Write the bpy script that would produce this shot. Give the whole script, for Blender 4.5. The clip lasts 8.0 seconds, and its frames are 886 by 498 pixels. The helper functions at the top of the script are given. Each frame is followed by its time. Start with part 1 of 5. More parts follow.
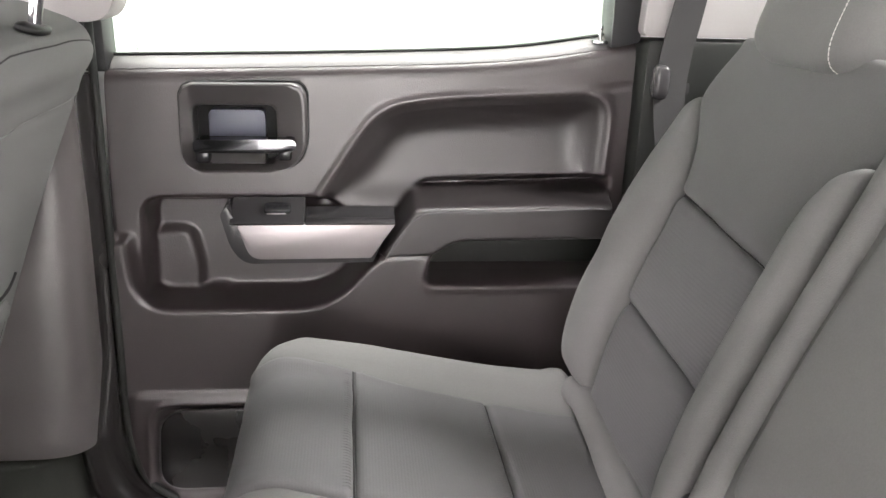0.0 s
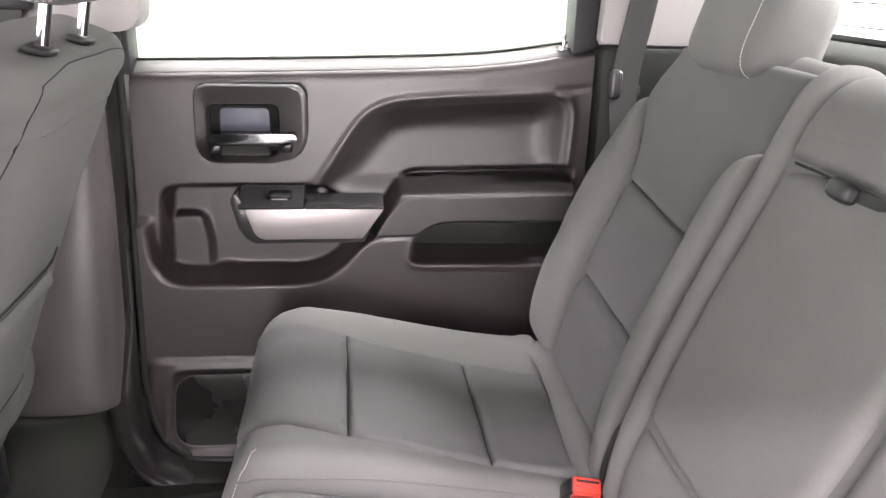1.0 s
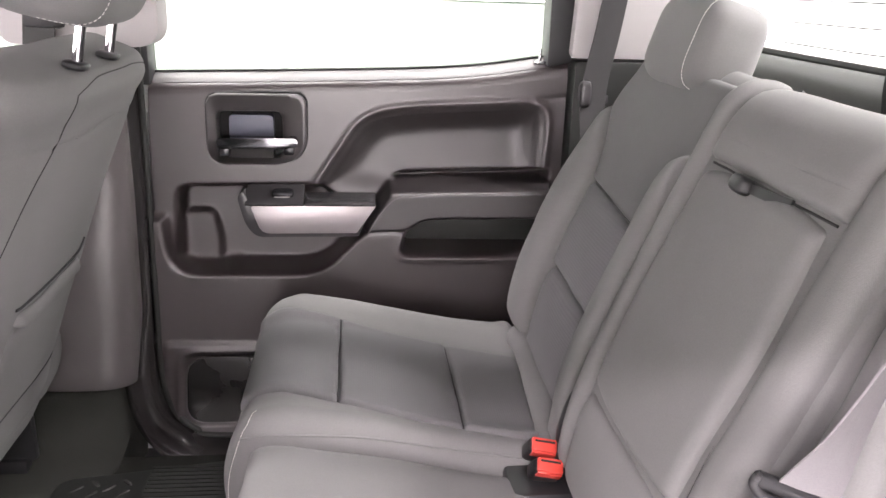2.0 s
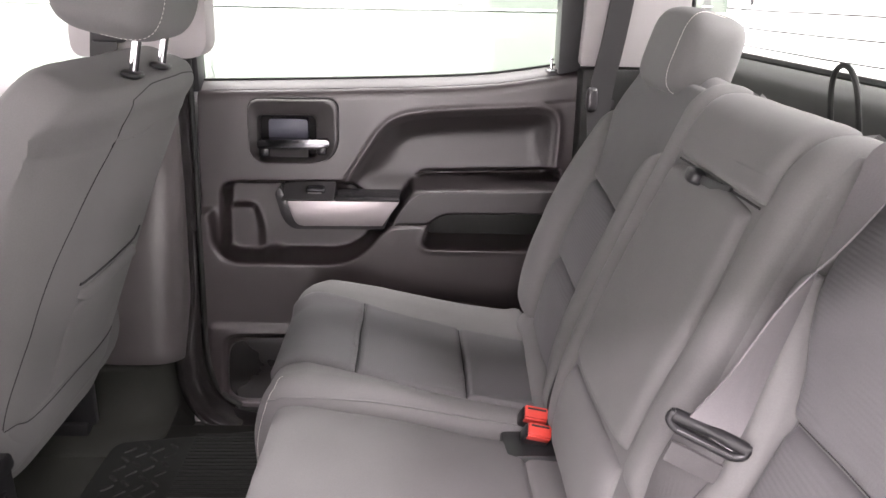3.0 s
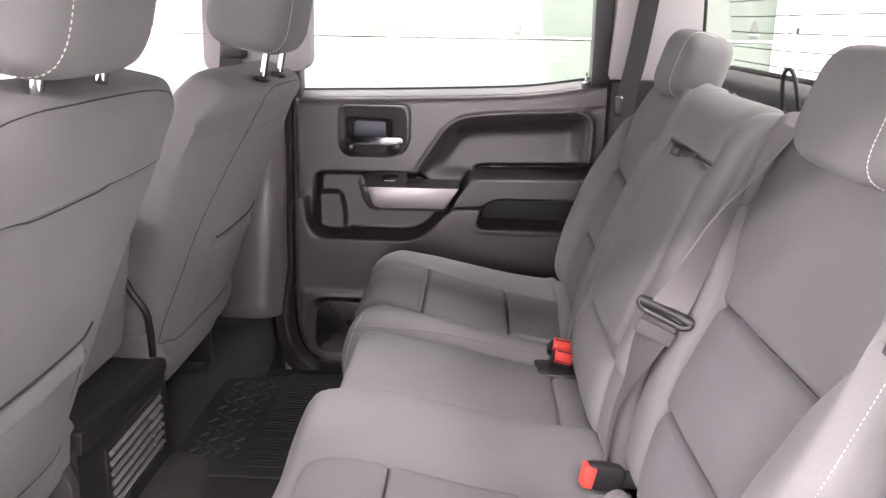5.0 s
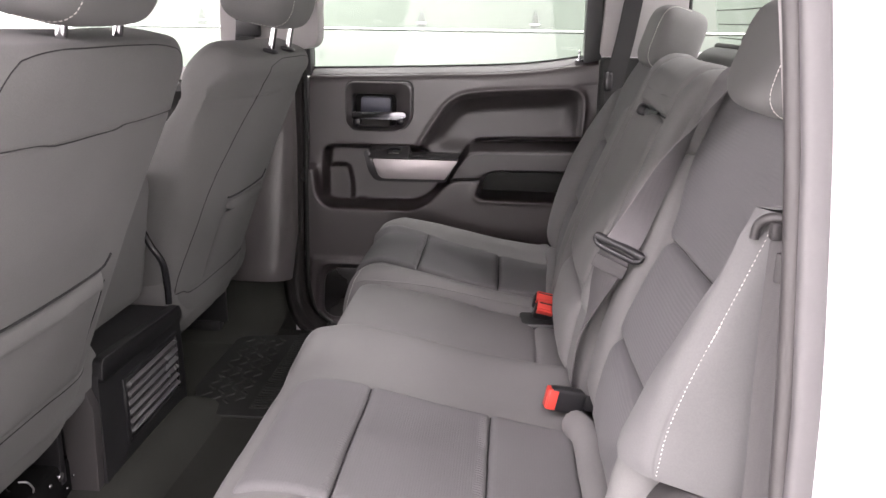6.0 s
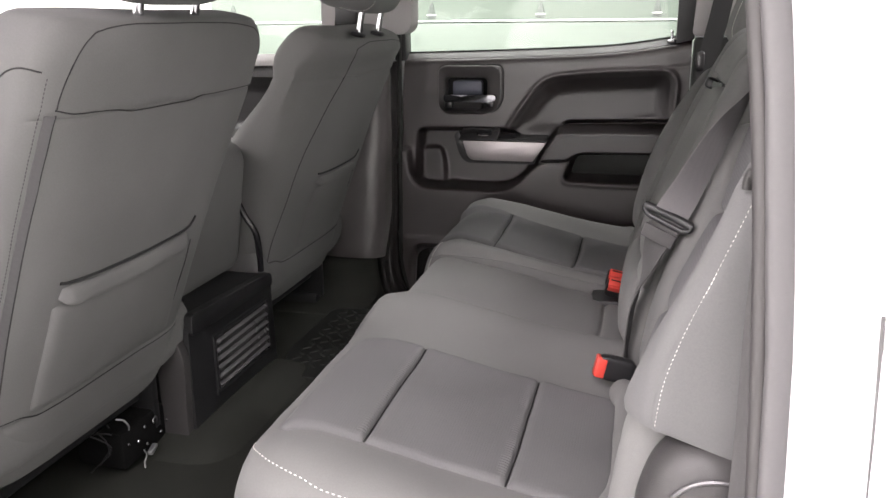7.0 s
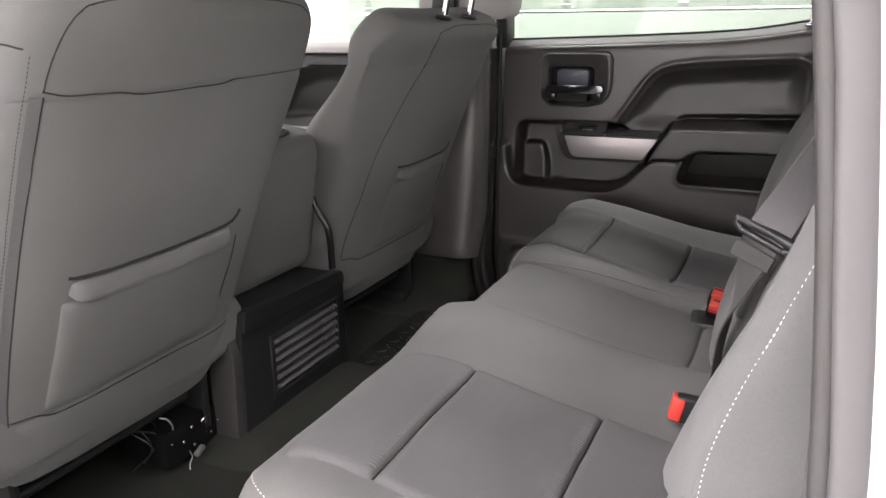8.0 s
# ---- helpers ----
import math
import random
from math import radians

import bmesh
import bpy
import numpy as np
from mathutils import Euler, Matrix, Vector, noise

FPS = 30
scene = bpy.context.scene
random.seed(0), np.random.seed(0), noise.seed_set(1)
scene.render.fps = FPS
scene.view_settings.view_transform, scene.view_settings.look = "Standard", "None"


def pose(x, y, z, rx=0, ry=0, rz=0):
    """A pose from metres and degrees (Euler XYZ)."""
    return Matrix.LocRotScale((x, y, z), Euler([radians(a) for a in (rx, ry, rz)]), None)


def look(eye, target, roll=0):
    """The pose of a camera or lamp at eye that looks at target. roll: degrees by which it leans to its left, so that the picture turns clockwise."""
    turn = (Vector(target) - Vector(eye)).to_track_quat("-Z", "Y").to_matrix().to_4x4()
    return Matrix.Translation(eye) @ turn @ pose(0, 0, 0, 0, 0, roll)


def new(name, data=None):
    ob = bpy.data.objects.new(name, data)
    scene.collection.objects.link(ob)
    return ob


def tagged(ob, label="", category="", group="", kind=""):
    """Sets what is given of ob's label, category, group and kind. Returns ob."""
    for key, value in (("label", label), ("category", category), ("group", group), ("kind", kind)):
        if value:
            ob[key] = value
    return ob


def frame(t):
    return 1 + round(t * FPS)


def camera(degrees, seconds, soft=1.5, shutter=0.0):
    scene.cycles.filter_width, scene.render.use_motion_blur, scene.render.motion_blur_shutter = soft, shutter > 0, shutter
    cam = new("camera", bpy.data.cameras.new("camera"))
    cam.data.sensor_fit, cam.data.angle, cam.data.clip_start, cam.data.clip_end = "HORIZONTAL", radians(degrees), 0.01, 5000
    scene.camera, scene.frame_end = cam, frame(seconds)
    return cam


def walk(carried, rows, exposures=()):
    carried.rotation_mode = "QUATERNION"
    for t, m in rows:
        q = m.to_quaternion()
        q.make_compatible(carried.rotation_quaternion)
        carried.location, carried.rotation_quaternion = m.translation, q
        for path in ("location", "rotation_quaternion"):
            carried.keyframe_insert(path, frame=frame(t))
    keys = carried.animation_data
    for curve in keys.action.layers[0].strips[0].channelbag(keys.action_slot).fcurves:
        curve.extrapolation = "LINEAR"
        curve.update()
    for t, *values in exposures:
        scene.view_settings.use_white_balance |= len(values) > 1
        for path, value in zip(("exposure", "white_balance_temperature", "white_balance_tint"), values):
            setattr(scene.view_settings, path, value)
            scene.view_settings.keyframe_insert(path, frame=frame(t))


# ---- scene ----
from mathutils.bvhtree import BVHTree

cam = camera(58.3, 8.0)
ROWS = [
    (0.0, (-0.153, 0.087, 1.087), (0.064, 1.962, 0.426), 1.7),
    (0.5, (-0.153, 0.001, 1.108), (0.078, 1.873, 0.444), 1.7),
    (1.0, (-0.153, -0.080, 1.111), (0.080, 1.794, 0.452), 1.8),
    (1.5, (-0.149, -0.154, 1.121), (0.085, 1.724, 0.474), 1.9),
    (3.0, (-0.059, -0.368, 1.147), (0.007, 1.531, 0.524), 1.1),
    (3.5, (-0.057, -0.451, 1.144), (-0.047, 1.457, 0.546), 1.1),
    (4.0, (-0.065, -0.561, 1.145), (-0.093, 1.353, 0.568), 1.1),
    (5.5, (-0.016, -0.811, 1.120), (-0.126, 1.108, 0.567), 0.9),
    (6.0, (0.037, -0.878, 1.088), (-0.118, 1.037, 0.535), 0.8),
    (6.5, (0.101, -0.922, 1.076), (-0.175, 0.978, 0.518), 0.3),
    (7.0, (0.163, -0.916, 1.057), (-0.315, 0.943, 0.496), -0.6),
    (7.5, (0.228, -0.831, 1.049), (-0.437, 0.968, 0.482), -1.0),
    (8.0, (0.236, -0.731, 1.032), (-0.573, 1.007, 0.460), -1.0),
]
EXPOSURES = [(0.0, 0.79, 6600, 17), (1.5, 0.78, 6600, 23), (3.0, 0.27, 6600, 25), (3.5, 0.19, 6600, 26), (5.5, 0.09, 6600, 27), (6.5, -0.64, 6600, 19), (8.0, -0.63, 6600, 17)]
walk(cam, [(t, look(eye, target, roll)) for t, eye, target, roll in ROWS], EXPOSURES)

# ---- world and light: a bright workshop with ceiling strip lights out of view ----
world = bpy.data.worlds.new("world")
scene.world = world
world.use_nodes = True
world.node_tree.nodes["Background"].inputs["Color"].default_value = (0.9, 0.95, 1.0, 1)
world.node_tree.nodes["Background"].inputs["Strength"].default_value = 0.3
FLOOR_Z = 0.27          # cab floor
GROUND = -0.48          # workshop floor
CEIL = 3.3
MID = 0.466             # the cab's middle line
FAR, NEAR = 1.262, -0.33
COOL, ROSE = (0.97, 1.0, 0.96), (1.0, 0.955, 0.975)
# last entry: unseen lamp added to brighten the far door and seat backs
ROWS_OF_LIGHTS = ((-2.7, 78.0, ROSE, (-2.7, -1.2, 0.3)), (-2.7, 25.0, ROSE, (1.8,)), (-3.2, 168.0, ROSE, (-2.7, -1.2, 0.3)), (-3.2, 25.0, ROSE, (1.8,)), (0.45, 950.0, COOL, (-4.2, -2.4)), (0.45, 235.0, COOL, (2.4,)), (0.45, 160.0, COOL, (4.2,)), (2.0, 60.0, COOL, (-1.2, 0.4)), (0.45, 215.0, ROSE, (6.2,)), (-3.2, 700.0, ROSE, (-6.4,)))
STRIPS = [(x, y, w, c) for y, w, c, xs in ROWS_OF_LIGHTS for x in xs]
for x, y, watts, tone in STRIPS:
    lamp = bpy.data.lights.new("strip_lamp", "AREA")
    lamp.shape, lamp.size, lamp.size_y, lamp.energy = "RECTANGLE", 1.2, 0.3, watts
    lamp.color = tone
    new("strip_lamp", lamp).matrix_world = pose(x, y, CEIL - 0.12)


# ---- materials ----
def material(name, colour, rough=0.6, metal=0.0, grain=200.0, bump=0.15, vary=0.25, blotch=4.0, sheen=0.0, coat=0.0, spec=0.5):
    """A surface with fine grain (bump and tone) and broad uneven wear."""
    m = bpy.data.materials.new(name)
    m.use_nodes = True
    n, l = m.node_tree.nodes, m.node_tree.links
    b = n["Principled BSDF"]
    tc = n.new("ShaderNodeTexCoord")
    fine, broad = n.new("ShaderNodeTexNoise"), n.new("ShaderNodeTexNoise")
    fine.inputs["Scale"].default_value, fine.inputs["Detail"].default_value = grain, 4
    broad.inputs["Scale"].default_value, broad.inputs["Detail"].default_value = blotch, 5
    l.new(tc.outputs["Object"], fine.inputs["Vector"])
    l.new(tc.outputs["Object"], broad.inputs["Vector"])
    mix = n.new("ShaderNodeMixRGB")
    mix.blend_type = "MIX"
    mix.inputs[1].default_value = (*[c * (1 - vary) for c in colour], 1)
    mix.inputs[2].default_value = (*[min(1, c * (1 + vary)) for c in colour], 1)
    add = n.new("ShaderNodeMath")
    add.operation = "ADD"
    half = n.new("ShaderNodeMath")
    half.operation = "MULTIPLY"
    half.inputs[1].default_value = 0.5
    l.new(fine.outputs["Fac"], add.inputs[0])
    l.new(broad.outputs["Fac"], add.inputs[1])
    l.new(add.outputs[0], half.inputs[0])
    l.new(half.outputs[0], mix.inputs[0])
    l.new(mix.outputs[0], b.inputs["Base Color"])
    bp = n.new("ShaderNodeBump")
    bp.inputs["Strength"].default_value, bp.inputs["Distance"].default_value = bump, 0.001
    l.new(fine.outputs["Fac"], bp.inputs["Height"])
    l.new(bp.outputs[0], b.inputs["Normal"])
    ramp = n.new("ShaderNodeMapRange")
    ramp.inputs["To Min"].default_value, ramp.inputs["To Max"].default_value = max(0.02, rough - 0.08), min(1, rough + 0.08)
    l.new(broad.outputs["Fac"], ramp.inputs["Value"])
    l.new(ramp.outputs[0], b.inputs["Roughness"])
    b.inputs["Metallic"].default_value = metal
    b.inputs["Sheen Weight"].default_value = sheen
    b.inputs["Sheen Roughness"].default_value = 0.5
    b.inputs["Coat Weight"].default_value = coat
    b.inputs["Specular IOR Level"].default_value = spec
    return m


def weave(name, colour, scale=900.0, rib=0.0, axis=1, rib_bump=0.09, **kw):
    """Woven cloth: a fine cross weave, and with rib > 0 raised bands of that pitch in metres."""
    m = material(name, colour, rough=0.92, grain=520, bump=0.14, vary=0.20, blotch=9.0, sheen=0.06, spec=0.25, **kw)
    n, l = m.node_tree.nodes, m.node_tree.links
    tc, sep = n.new("ShaderNodeTexCoord"), n.new("ShaderNodeSeparateXYZ")
    l.new(tc.outputs["Object"], sep.inputs[0])
    prods = []
    for i in range(3):
        mul, sine = n.new("ShaderNodeMath"), n.new("ShaderNodeMath")
        mul.operation, sine.operation = "MULTIPLY", "SINE"
        mul.inputs[1].default_value = scale * 6.283
        l.new(sep.outputs[i], mul.inputs[0])
        l.new(mul.outputs[0], sine.inputs[0])
        prods.append(sine)
    add = n.new("ShaderNodeMath")
    add.operation = "ADD"
    l.new(prods[0].outputs[0], add.inputs[0])
    l.new(prods[1].outputs[0], add.inputs[1])
    add2 = n.new("ShaderNodeMath")
    add2.operation = "ADD"
    l.new(add.outputs[0], add2.inputs[0])
    l.new(prods[2].outputs[0], add2.inputs[1])
    last = n["Principled BSDF"].inputs["Normal"].links[0].from_node
    bp = n.new("ShaderNodeBump")
    bp.inputs["Strength"].default_value, bp.inputs["Distance"].default_value = 0.05, 0.0004
    l.new(add2.outputs[0], bp.inputs["Height"])
    l.new(last.outputs[0], bp.inputs["Normal"])
    out = bp
    if rib:
        mul, sine = n.new("ShaderNodeMath"), n.new("ShaderNodeMath")
        mul.operation, sine.operation = "MULTIPLY", "SINE"
        mul.inputs[1].default_value = 6.283 / rib
        l.new(sep.outputs[axis], mul.inputs[0])
        l.new(mul.outputs[0], sine.inputs[0])
        b2 = n.new("ShaderNodeBump")
        b2.inputs["Strength"].default_value, b2.inputs["Distance"].default_value = rib_bump, 0.0006
        l.new(sine.outputs[0], b2.inputs["Height"])
        l.new(out.outputs[0], b2.inputs["Normal"])
        out = b2
    l.new(out.outputs[0], n["Principled BSDF"].inputs["Normal"])
    return m


CLOTH = weave("grey_cloth", (0.136, 0.135, 0.132))
INSERT = weave("dark_cloth", (0.107, 0.1055, 0.107), rib=0.0036, axis=0, rib_bump=0.09)
# plain dark cloth of the upper panel; on the near bolster it stands for shade
INSERT_TOP = weave("dark_cloth_and_shade", (0.112, 0.111, 0.111))
INSERT_BACK = weave("dark_cloth_back", (0.102, 0.101, 0.103), rib=0.0046, axis=2, rib_bump=0.14)
STITCH = material("pale_thread", (0.55, 0.53, 0.50), rough=0.8, grain=800)
SEAM = material("dark_seam", (0.02, 0.02, 0.02), rough=0.9)
DOOR_MAT = material("door_plastic", (0.0368, 0.0282, 0.0294), rough=0.36, grain=420, bump=0.35, vary=0.30, blotch=9, spec=0.9)
DOOR_VINYL = material("door_vinyl", (0.0220, 0.0180, 0.0185), rough=0.40, grain=600, bump=0.30, vary=0.14, blotch=6, spec=0.75)
SOFT = material("soft_vinyl", (0.036, 0.034, 0.034), rough=0.50, grain=700, bump=0.3, vary=0.12)
BLACK = material("black_plastic", (0.015, 0.015, 0.016), rough=0.42, grain=700, bump=0.1)
GLOSS = material("gloss_black", (0.018, 0.018, 0.02), rough=0.18, grain=300, bump=0.02)
BEZEL = material("bezel_plastic", (0.080, 0.077, 0.080), rough=0.28, grain=600, bump=0.06, vary=0.08)
SWITCH = material("switch_plastic", (0.042, 0.040, 0.042), rough=0.24, grain=500, bump=0.04)
CUP = material("blue_grey_plastic", (0.10, 0.105, 0.14), rough=0.4, grain=500, bump=0.05)
CHROME = material("chrome", (0.62, 0.62, 0.64), rough=0.08, metal=1.0, grain=60, bump=0.01, vary=0.05)
# near black that stands for shade under the driver's seat
SHADE_BLACK = material("near_black_shade", (0.006, 0.006, 0.006), rough=0.95, grain=120, bump=0.6, vary=0.3, spec=0.1)
# lighter grey for the light that falls on the door's top slope
LIT_SILL = material("lit_sill_grey", (0.125, 0.120, 0.118), rough=0.45, grain=700, bump=0.2, vary=0.15)
LEVER = material("dark_chrome", (0.15, 0.15, 0.16), rough=0.08, metal=1.0, grain=60, bump=0.01, vary=0.05)
RING = material("handle_ring_plastic", (0.066, 0.060, 0.060), rough=0.33, grain=600, bump=0.08, vary=0.1, spec=0.9)
SILVER = material("brushed_silver", (0.36, 0.33, 0.335), rough=0.36, metal=0.75, grain=400, bump=0.05, vary=0.06)
SILLM = material("dark_sill_plastic", (0.017, 0.0152, 0.0150), rough=0.27, grain=700, bump=0.10, vary=0.12, spec=0.6)
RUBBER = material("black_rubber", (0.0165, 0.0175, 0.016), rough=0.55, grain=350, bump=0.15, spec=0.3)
CARPET = material("dark_carpet", (0.025, 0.0262, 0.0228), rough=0.9, grain=650, bump=0.7, vary=0.5, blotch=11, spec=0.15)
LINER = material("pale_headliner", (0.34, 0.325, 0.322), rough=0.95, grain=600, bump=0.25, vary=0.08)
PAINT = material("white_paint", (0.76, 0.76, 0.77), rough=0.16, grain=50, bump=0.01, vary=0.02, coat=0.6)
WALL_CLOTH = weave("rear_wall_cloth", (0.088, 0.092, 0.087))
PILLAR = material("grey_pillar_plastic", (0.086, 0.0770, 0.0765), rough=0.34, grain=480, bump=0.28, vary=0.22, blotch=22, spec=0.8)
JAMB_GREY = material("pale_jamb_rubber", (0.0920, 0.0880, 0.0896), rough=0.5, grain=300, bump=0.08, vary=0.1)
JAMB = material("grey_jamb_trim", (0.0450, 0.0420, 0.0420), rough=0.45, grain=300, bump=0.08, vary=0.12)
# same webbing as WEB, with shade put into its colour
WEB_SHADE = weave("shaded_belt_webbing", (0.068, 0.066, 0.066), scale=650, rib=0.0048, axis=1, rib_bump=0.10)
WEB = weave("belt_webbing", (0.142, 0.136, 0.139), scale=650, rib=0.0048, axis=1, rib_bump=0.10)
DARK_WEB = weave("dark_belt_webbing", (0.030, 0.029, 0.0295), scale=650)
RED = material("red_button", (0.56, 0.055, 0.040), rough=0.35, grain=300, bump=0.03, vary=0.1)
WALLM = material("white_wall", (0.86, 0.87, 0.85), rough=0.8, grain=90, bump=0.1, vary=0.04, blotch=1.5)
HINGE = material("painted_hinge", (0.085, 0.095, 0.086), rough=0.5, grain=120, vary=0.12)
GDOOR = material("garage_door_steel", (0.150, 0.177, 0.150), rough=0.45, grain=160, bump=0.1, vary=0.04, blotch=1.2)
CONCRETE = material("grey_concrete", (0.38, 0.38, 0.37), rough=0.6, grain=60, bump=0.2, vary=0.2, blotch=1.5)
STEEL = material("galvanised_steel", (0.42, 0.43, 0.43), rough=0.4, metal=0.8, grain=120, vary=0.15)


def glass_material(name, tint, gloss):
    m = bpy.data.materials.new(name)
    m.use_nodes = True
    n, l = m.node_tree.nodes, m.node_tree.links
    tr, gl, mx = (n.new("ShaderNode" + k) for k in ("BsdfTransparent", "BsdfGlossy", "MixShader"))
    tr.inputs[0].default_value = (*tint, 1)
    gl.inputs["Roughness"].default_value = 0.02
    mx.inputs[0].default_value = gloss
    l.new(tr.outputs[0], mx.inputs[1])
    l.new(gl.outputs[0], mx.inputs[2])
    l.new(mx.outputs[0], n["Material Output"].inputs["Surface"])
    return m


GLASS = glass_material("clear_glass", (0.93, 0.96, 0.94), 0.03)

emit = bpy.data.materials.new("lit_diffuser")
emit.use_nodes = True
emit.node_tree.nodes["Principled BSDF"].inputs["Emission Color"].default_value = (1, 0.98, 0.95, 1)
emit.node_tree.nodes["Principled BSDF"].inputs["Emission Strength"].default_value = 6.0


# ---- mesh helpers ----
def finish(bm, name, mat, smooth=True):
    bmesh.ops.recalc_face_normals(bm, faces=bm.faces)
    me = bpy.data.meshes.new(name)
    bm.to_mesh(me)
    bm.free()
    me.materials.append(mat)
    if smooth:
        me.shade_smooth()
        me.set_sharp_from_angle(angle=radians(42))
    return me


def soften(bm):
    """Slight uneven swelling of stuffed cloth."""
    for v in bm.verts:
        p = v.co
        v.co = p + 0.0022 * Vector((noise.noise(p * 9), noise.noise(p * 9 + Vector((7, 1, 3))), noise.noise(p * 9 + Vector((2, 9, 5))))) + 0.0008 * Vector((noise.noise(p * 31), noise.noise(p * 31 + Vector((5, 2, 8))), noise.noise(p * 31 + Vector((1, 4, 6)))))
    return bm


def part(name, bm, mat, parent=None, label="", smooth=True, stuffed=True):
    if stuffed and mat in (CLOTH, INSERT, INSERT_TOP, INSERT_BACK, SEAM, STITCH):
        soften(bm)
    ob = new(name, finish(bm, name, mat, smooth))
    if parent is not None:
        ob.parent = parent
    return tagged(ob, label)


def thing(name, at, label, category, group="", kind=""):
    ob = new(name)
    ob.empty_display_size = 0.05
    ob.location = at
    bpy.context.view_layer.update()
    return tagged(ob, label, category, group, kind)


def attach(ob, parent):
    """Child that keeps the place given in world metres."""
    ob.parent = parent
    ob.matrix_parent_inverse = Matrix.Translation(-Vector(parent.location))
    return ob


def piece(name, bm, mat, parent, label="", smooth=True, stuffed=True):
    ob = part(name, bm, mat, None, label, smooth, stuffed)
    if parent.type == "EMPTY":
        return attach(ob, parent)
    ob.parent = parent
    ob.matrix_parent_inverse = Matrix.Identity(4)
    return ob


def box(x0, x1, y0, y1, z0, z1, bev=0.0, seg=2):
    bm = bmesh.new()
    m = Matrix.Translation(((x0 + x1) / 2, (y0 + y1) / 2, (z0 + z1) / 2)) @ Matrix.Diagonal((x1 - x0, y1 - y0, z1 - z0, 1))
    bmesh.ops.create_cube(bm, size=1, matrix=m)
    if bev:
        bmesh.ops.bevel(bm, geom=list(bm.edges), offset=bev, segments=seg, profile=0.5, affect="EDGES")
    return bm


def merge(*bms):
    out = bmesh.new()
    for b in bms:
        me = bpy.data.meshes.new("tmp")
        b.to_mesh(me)
        b.free()
        out.from_mesh(me)
        bpy.data.meshes.remove(me)
    return out


def turned(bm, m):
    bmesh.ops.transform(bm, matrix=m, verts=bm.verts)
    return bm


def prism(pts, a, b, axis="y", bev=0.0, seg=2):
    """Polygon of 2D points pushed from a to b along an axis; y: points are (x, z), x: (y, z), z: (x, y)."""
    put = {"y": lambda p, t: (p[0], t, p[1]), "x": lambda p, t: (t, p[0], p[1]), "z": lambda p, t: (p[0], p[1], t)}[axis]
    bm = bmesh.new()
    lo, hi = [bm.verts.new(put(p, a)) for p in pts], [bm.verts.new(put(p, b)) for p in pts]
    bm.faces.new(lo)
    bm.faces.new(hi[::-1])
    for i in range(len(pts)):
        j = (i + 1) % len(pts)
        bm.faces.new((lo[i], hi[i], hi[j], lo[j]))
    bmesh.ops.recalc_face_normals(bm, faces=bm.faces)
    if bev:
        bmesh.ops.bevel(bm, geom=list(bm.edges), offset=bev, segments=seg, profile=0.5, affect="EDGES", clamp_overlap=True)
    return bm


def rounded(pts, r, n=5):
    """Polygon with rounded corners."""
    out, k = [], len(pts)
    for i in range(k):
        p, a, b = Vector(pts[i]), Vector(pts[i - 1]), Vector(pts[(i + 1) % k])
        ra = r[i] if isinstance(r, (list, tuple)) else r
        d1, d2 = (a - p), (b - p)
        q = min(ra, d1.length * 0.49, d2.length * 0.49)
        s, e = p + d1.normalized() * q, p + d2.normalized() * q
        for j in range(n + 1):
            t = j / n
            out.append(tuple((1 - t) ** 2 * s + 2 * t * (1 - t) * p + t * t * e))
    return out


def spline(pts, n):
    """Points on a smooth curve through pts."""
    pts = [Vector(p) for p in pts]
    ext = [2 * pts[0] - pts[1], *pts, 2 * pts[-1] - pts[-2]]
    out = []
    for i in range(n + 1):
        f = i / n * (len(pts) - 1)
        k = min(int(f), len(pts) - 2)
        t = f - k
        a, b, c, d = ext[k:k + 4]
        out.append(0.5 * (2 * b + (c - a) * t + (2 * a - 5 * b + 4 * c - d) * t * t + (3 * b - a - 3 * c + d) * t ** 3))
    return out


def tube(pts, r, n=24, sides=8, closed=False):
    c = spline(pts, n)
    bm = bmesh.new()
    rings = []
    up = Vector((0.31, 0.2, 0.93))
    for i, p in enumerate(c):
        d = (c[min(i + 1, n)] - c[max(i - 1, 0)]).normalized()
        a = d.cross(up).normalized()
        b = d.cross(a)
        rings.append([bm.verts.new(p + r * (math.cos(s * 2 * math.pi / sides) * a + math.sin(s * 2 * math.pi / sides) * b)) for s in range(sides)])
    for i in range(n):
        for s in range(sides):
            bm.faces.new((rings[i][s], rings[i + 1][s], rings[i + 1][(s + 1) % sides], rings[i][(s + 1) % sides]))
    bm.faces.new(rings[0])
    bm.faces.new(rings[-1][::-1])
    return bm


def stitches(pts, n, length=0.0045, w=0.0011, count=40):
    """A row of separate thread stitches along a curve."""
    c = spline(pts, n)
    total = sum((c[i + 1] - c[i]).length for i in range(n))
    bm = bmesh.new()
    step, acc, nxt = total / count, 0.0, 0.0
    for i in range(n):
        seg = c[i + 1] - c[i]
        while nxt <= acc + seg.length and seg.length > 1e-6:
            p = c[i] + seg * ((nxt - acc) / seg.length)
            m = Matrix.Translation(p) @ seg.to_track_quat("X", "Z").to_matrix().to_4x4() @ Matrix.Diagonal((length, w * 2, w * 2, 1))
            bmesh.ops.create_icosphere(bm, subdivisions=1, radius=0.6, matrix=m)
            nxt += step
        acc += seg.length
    return bm


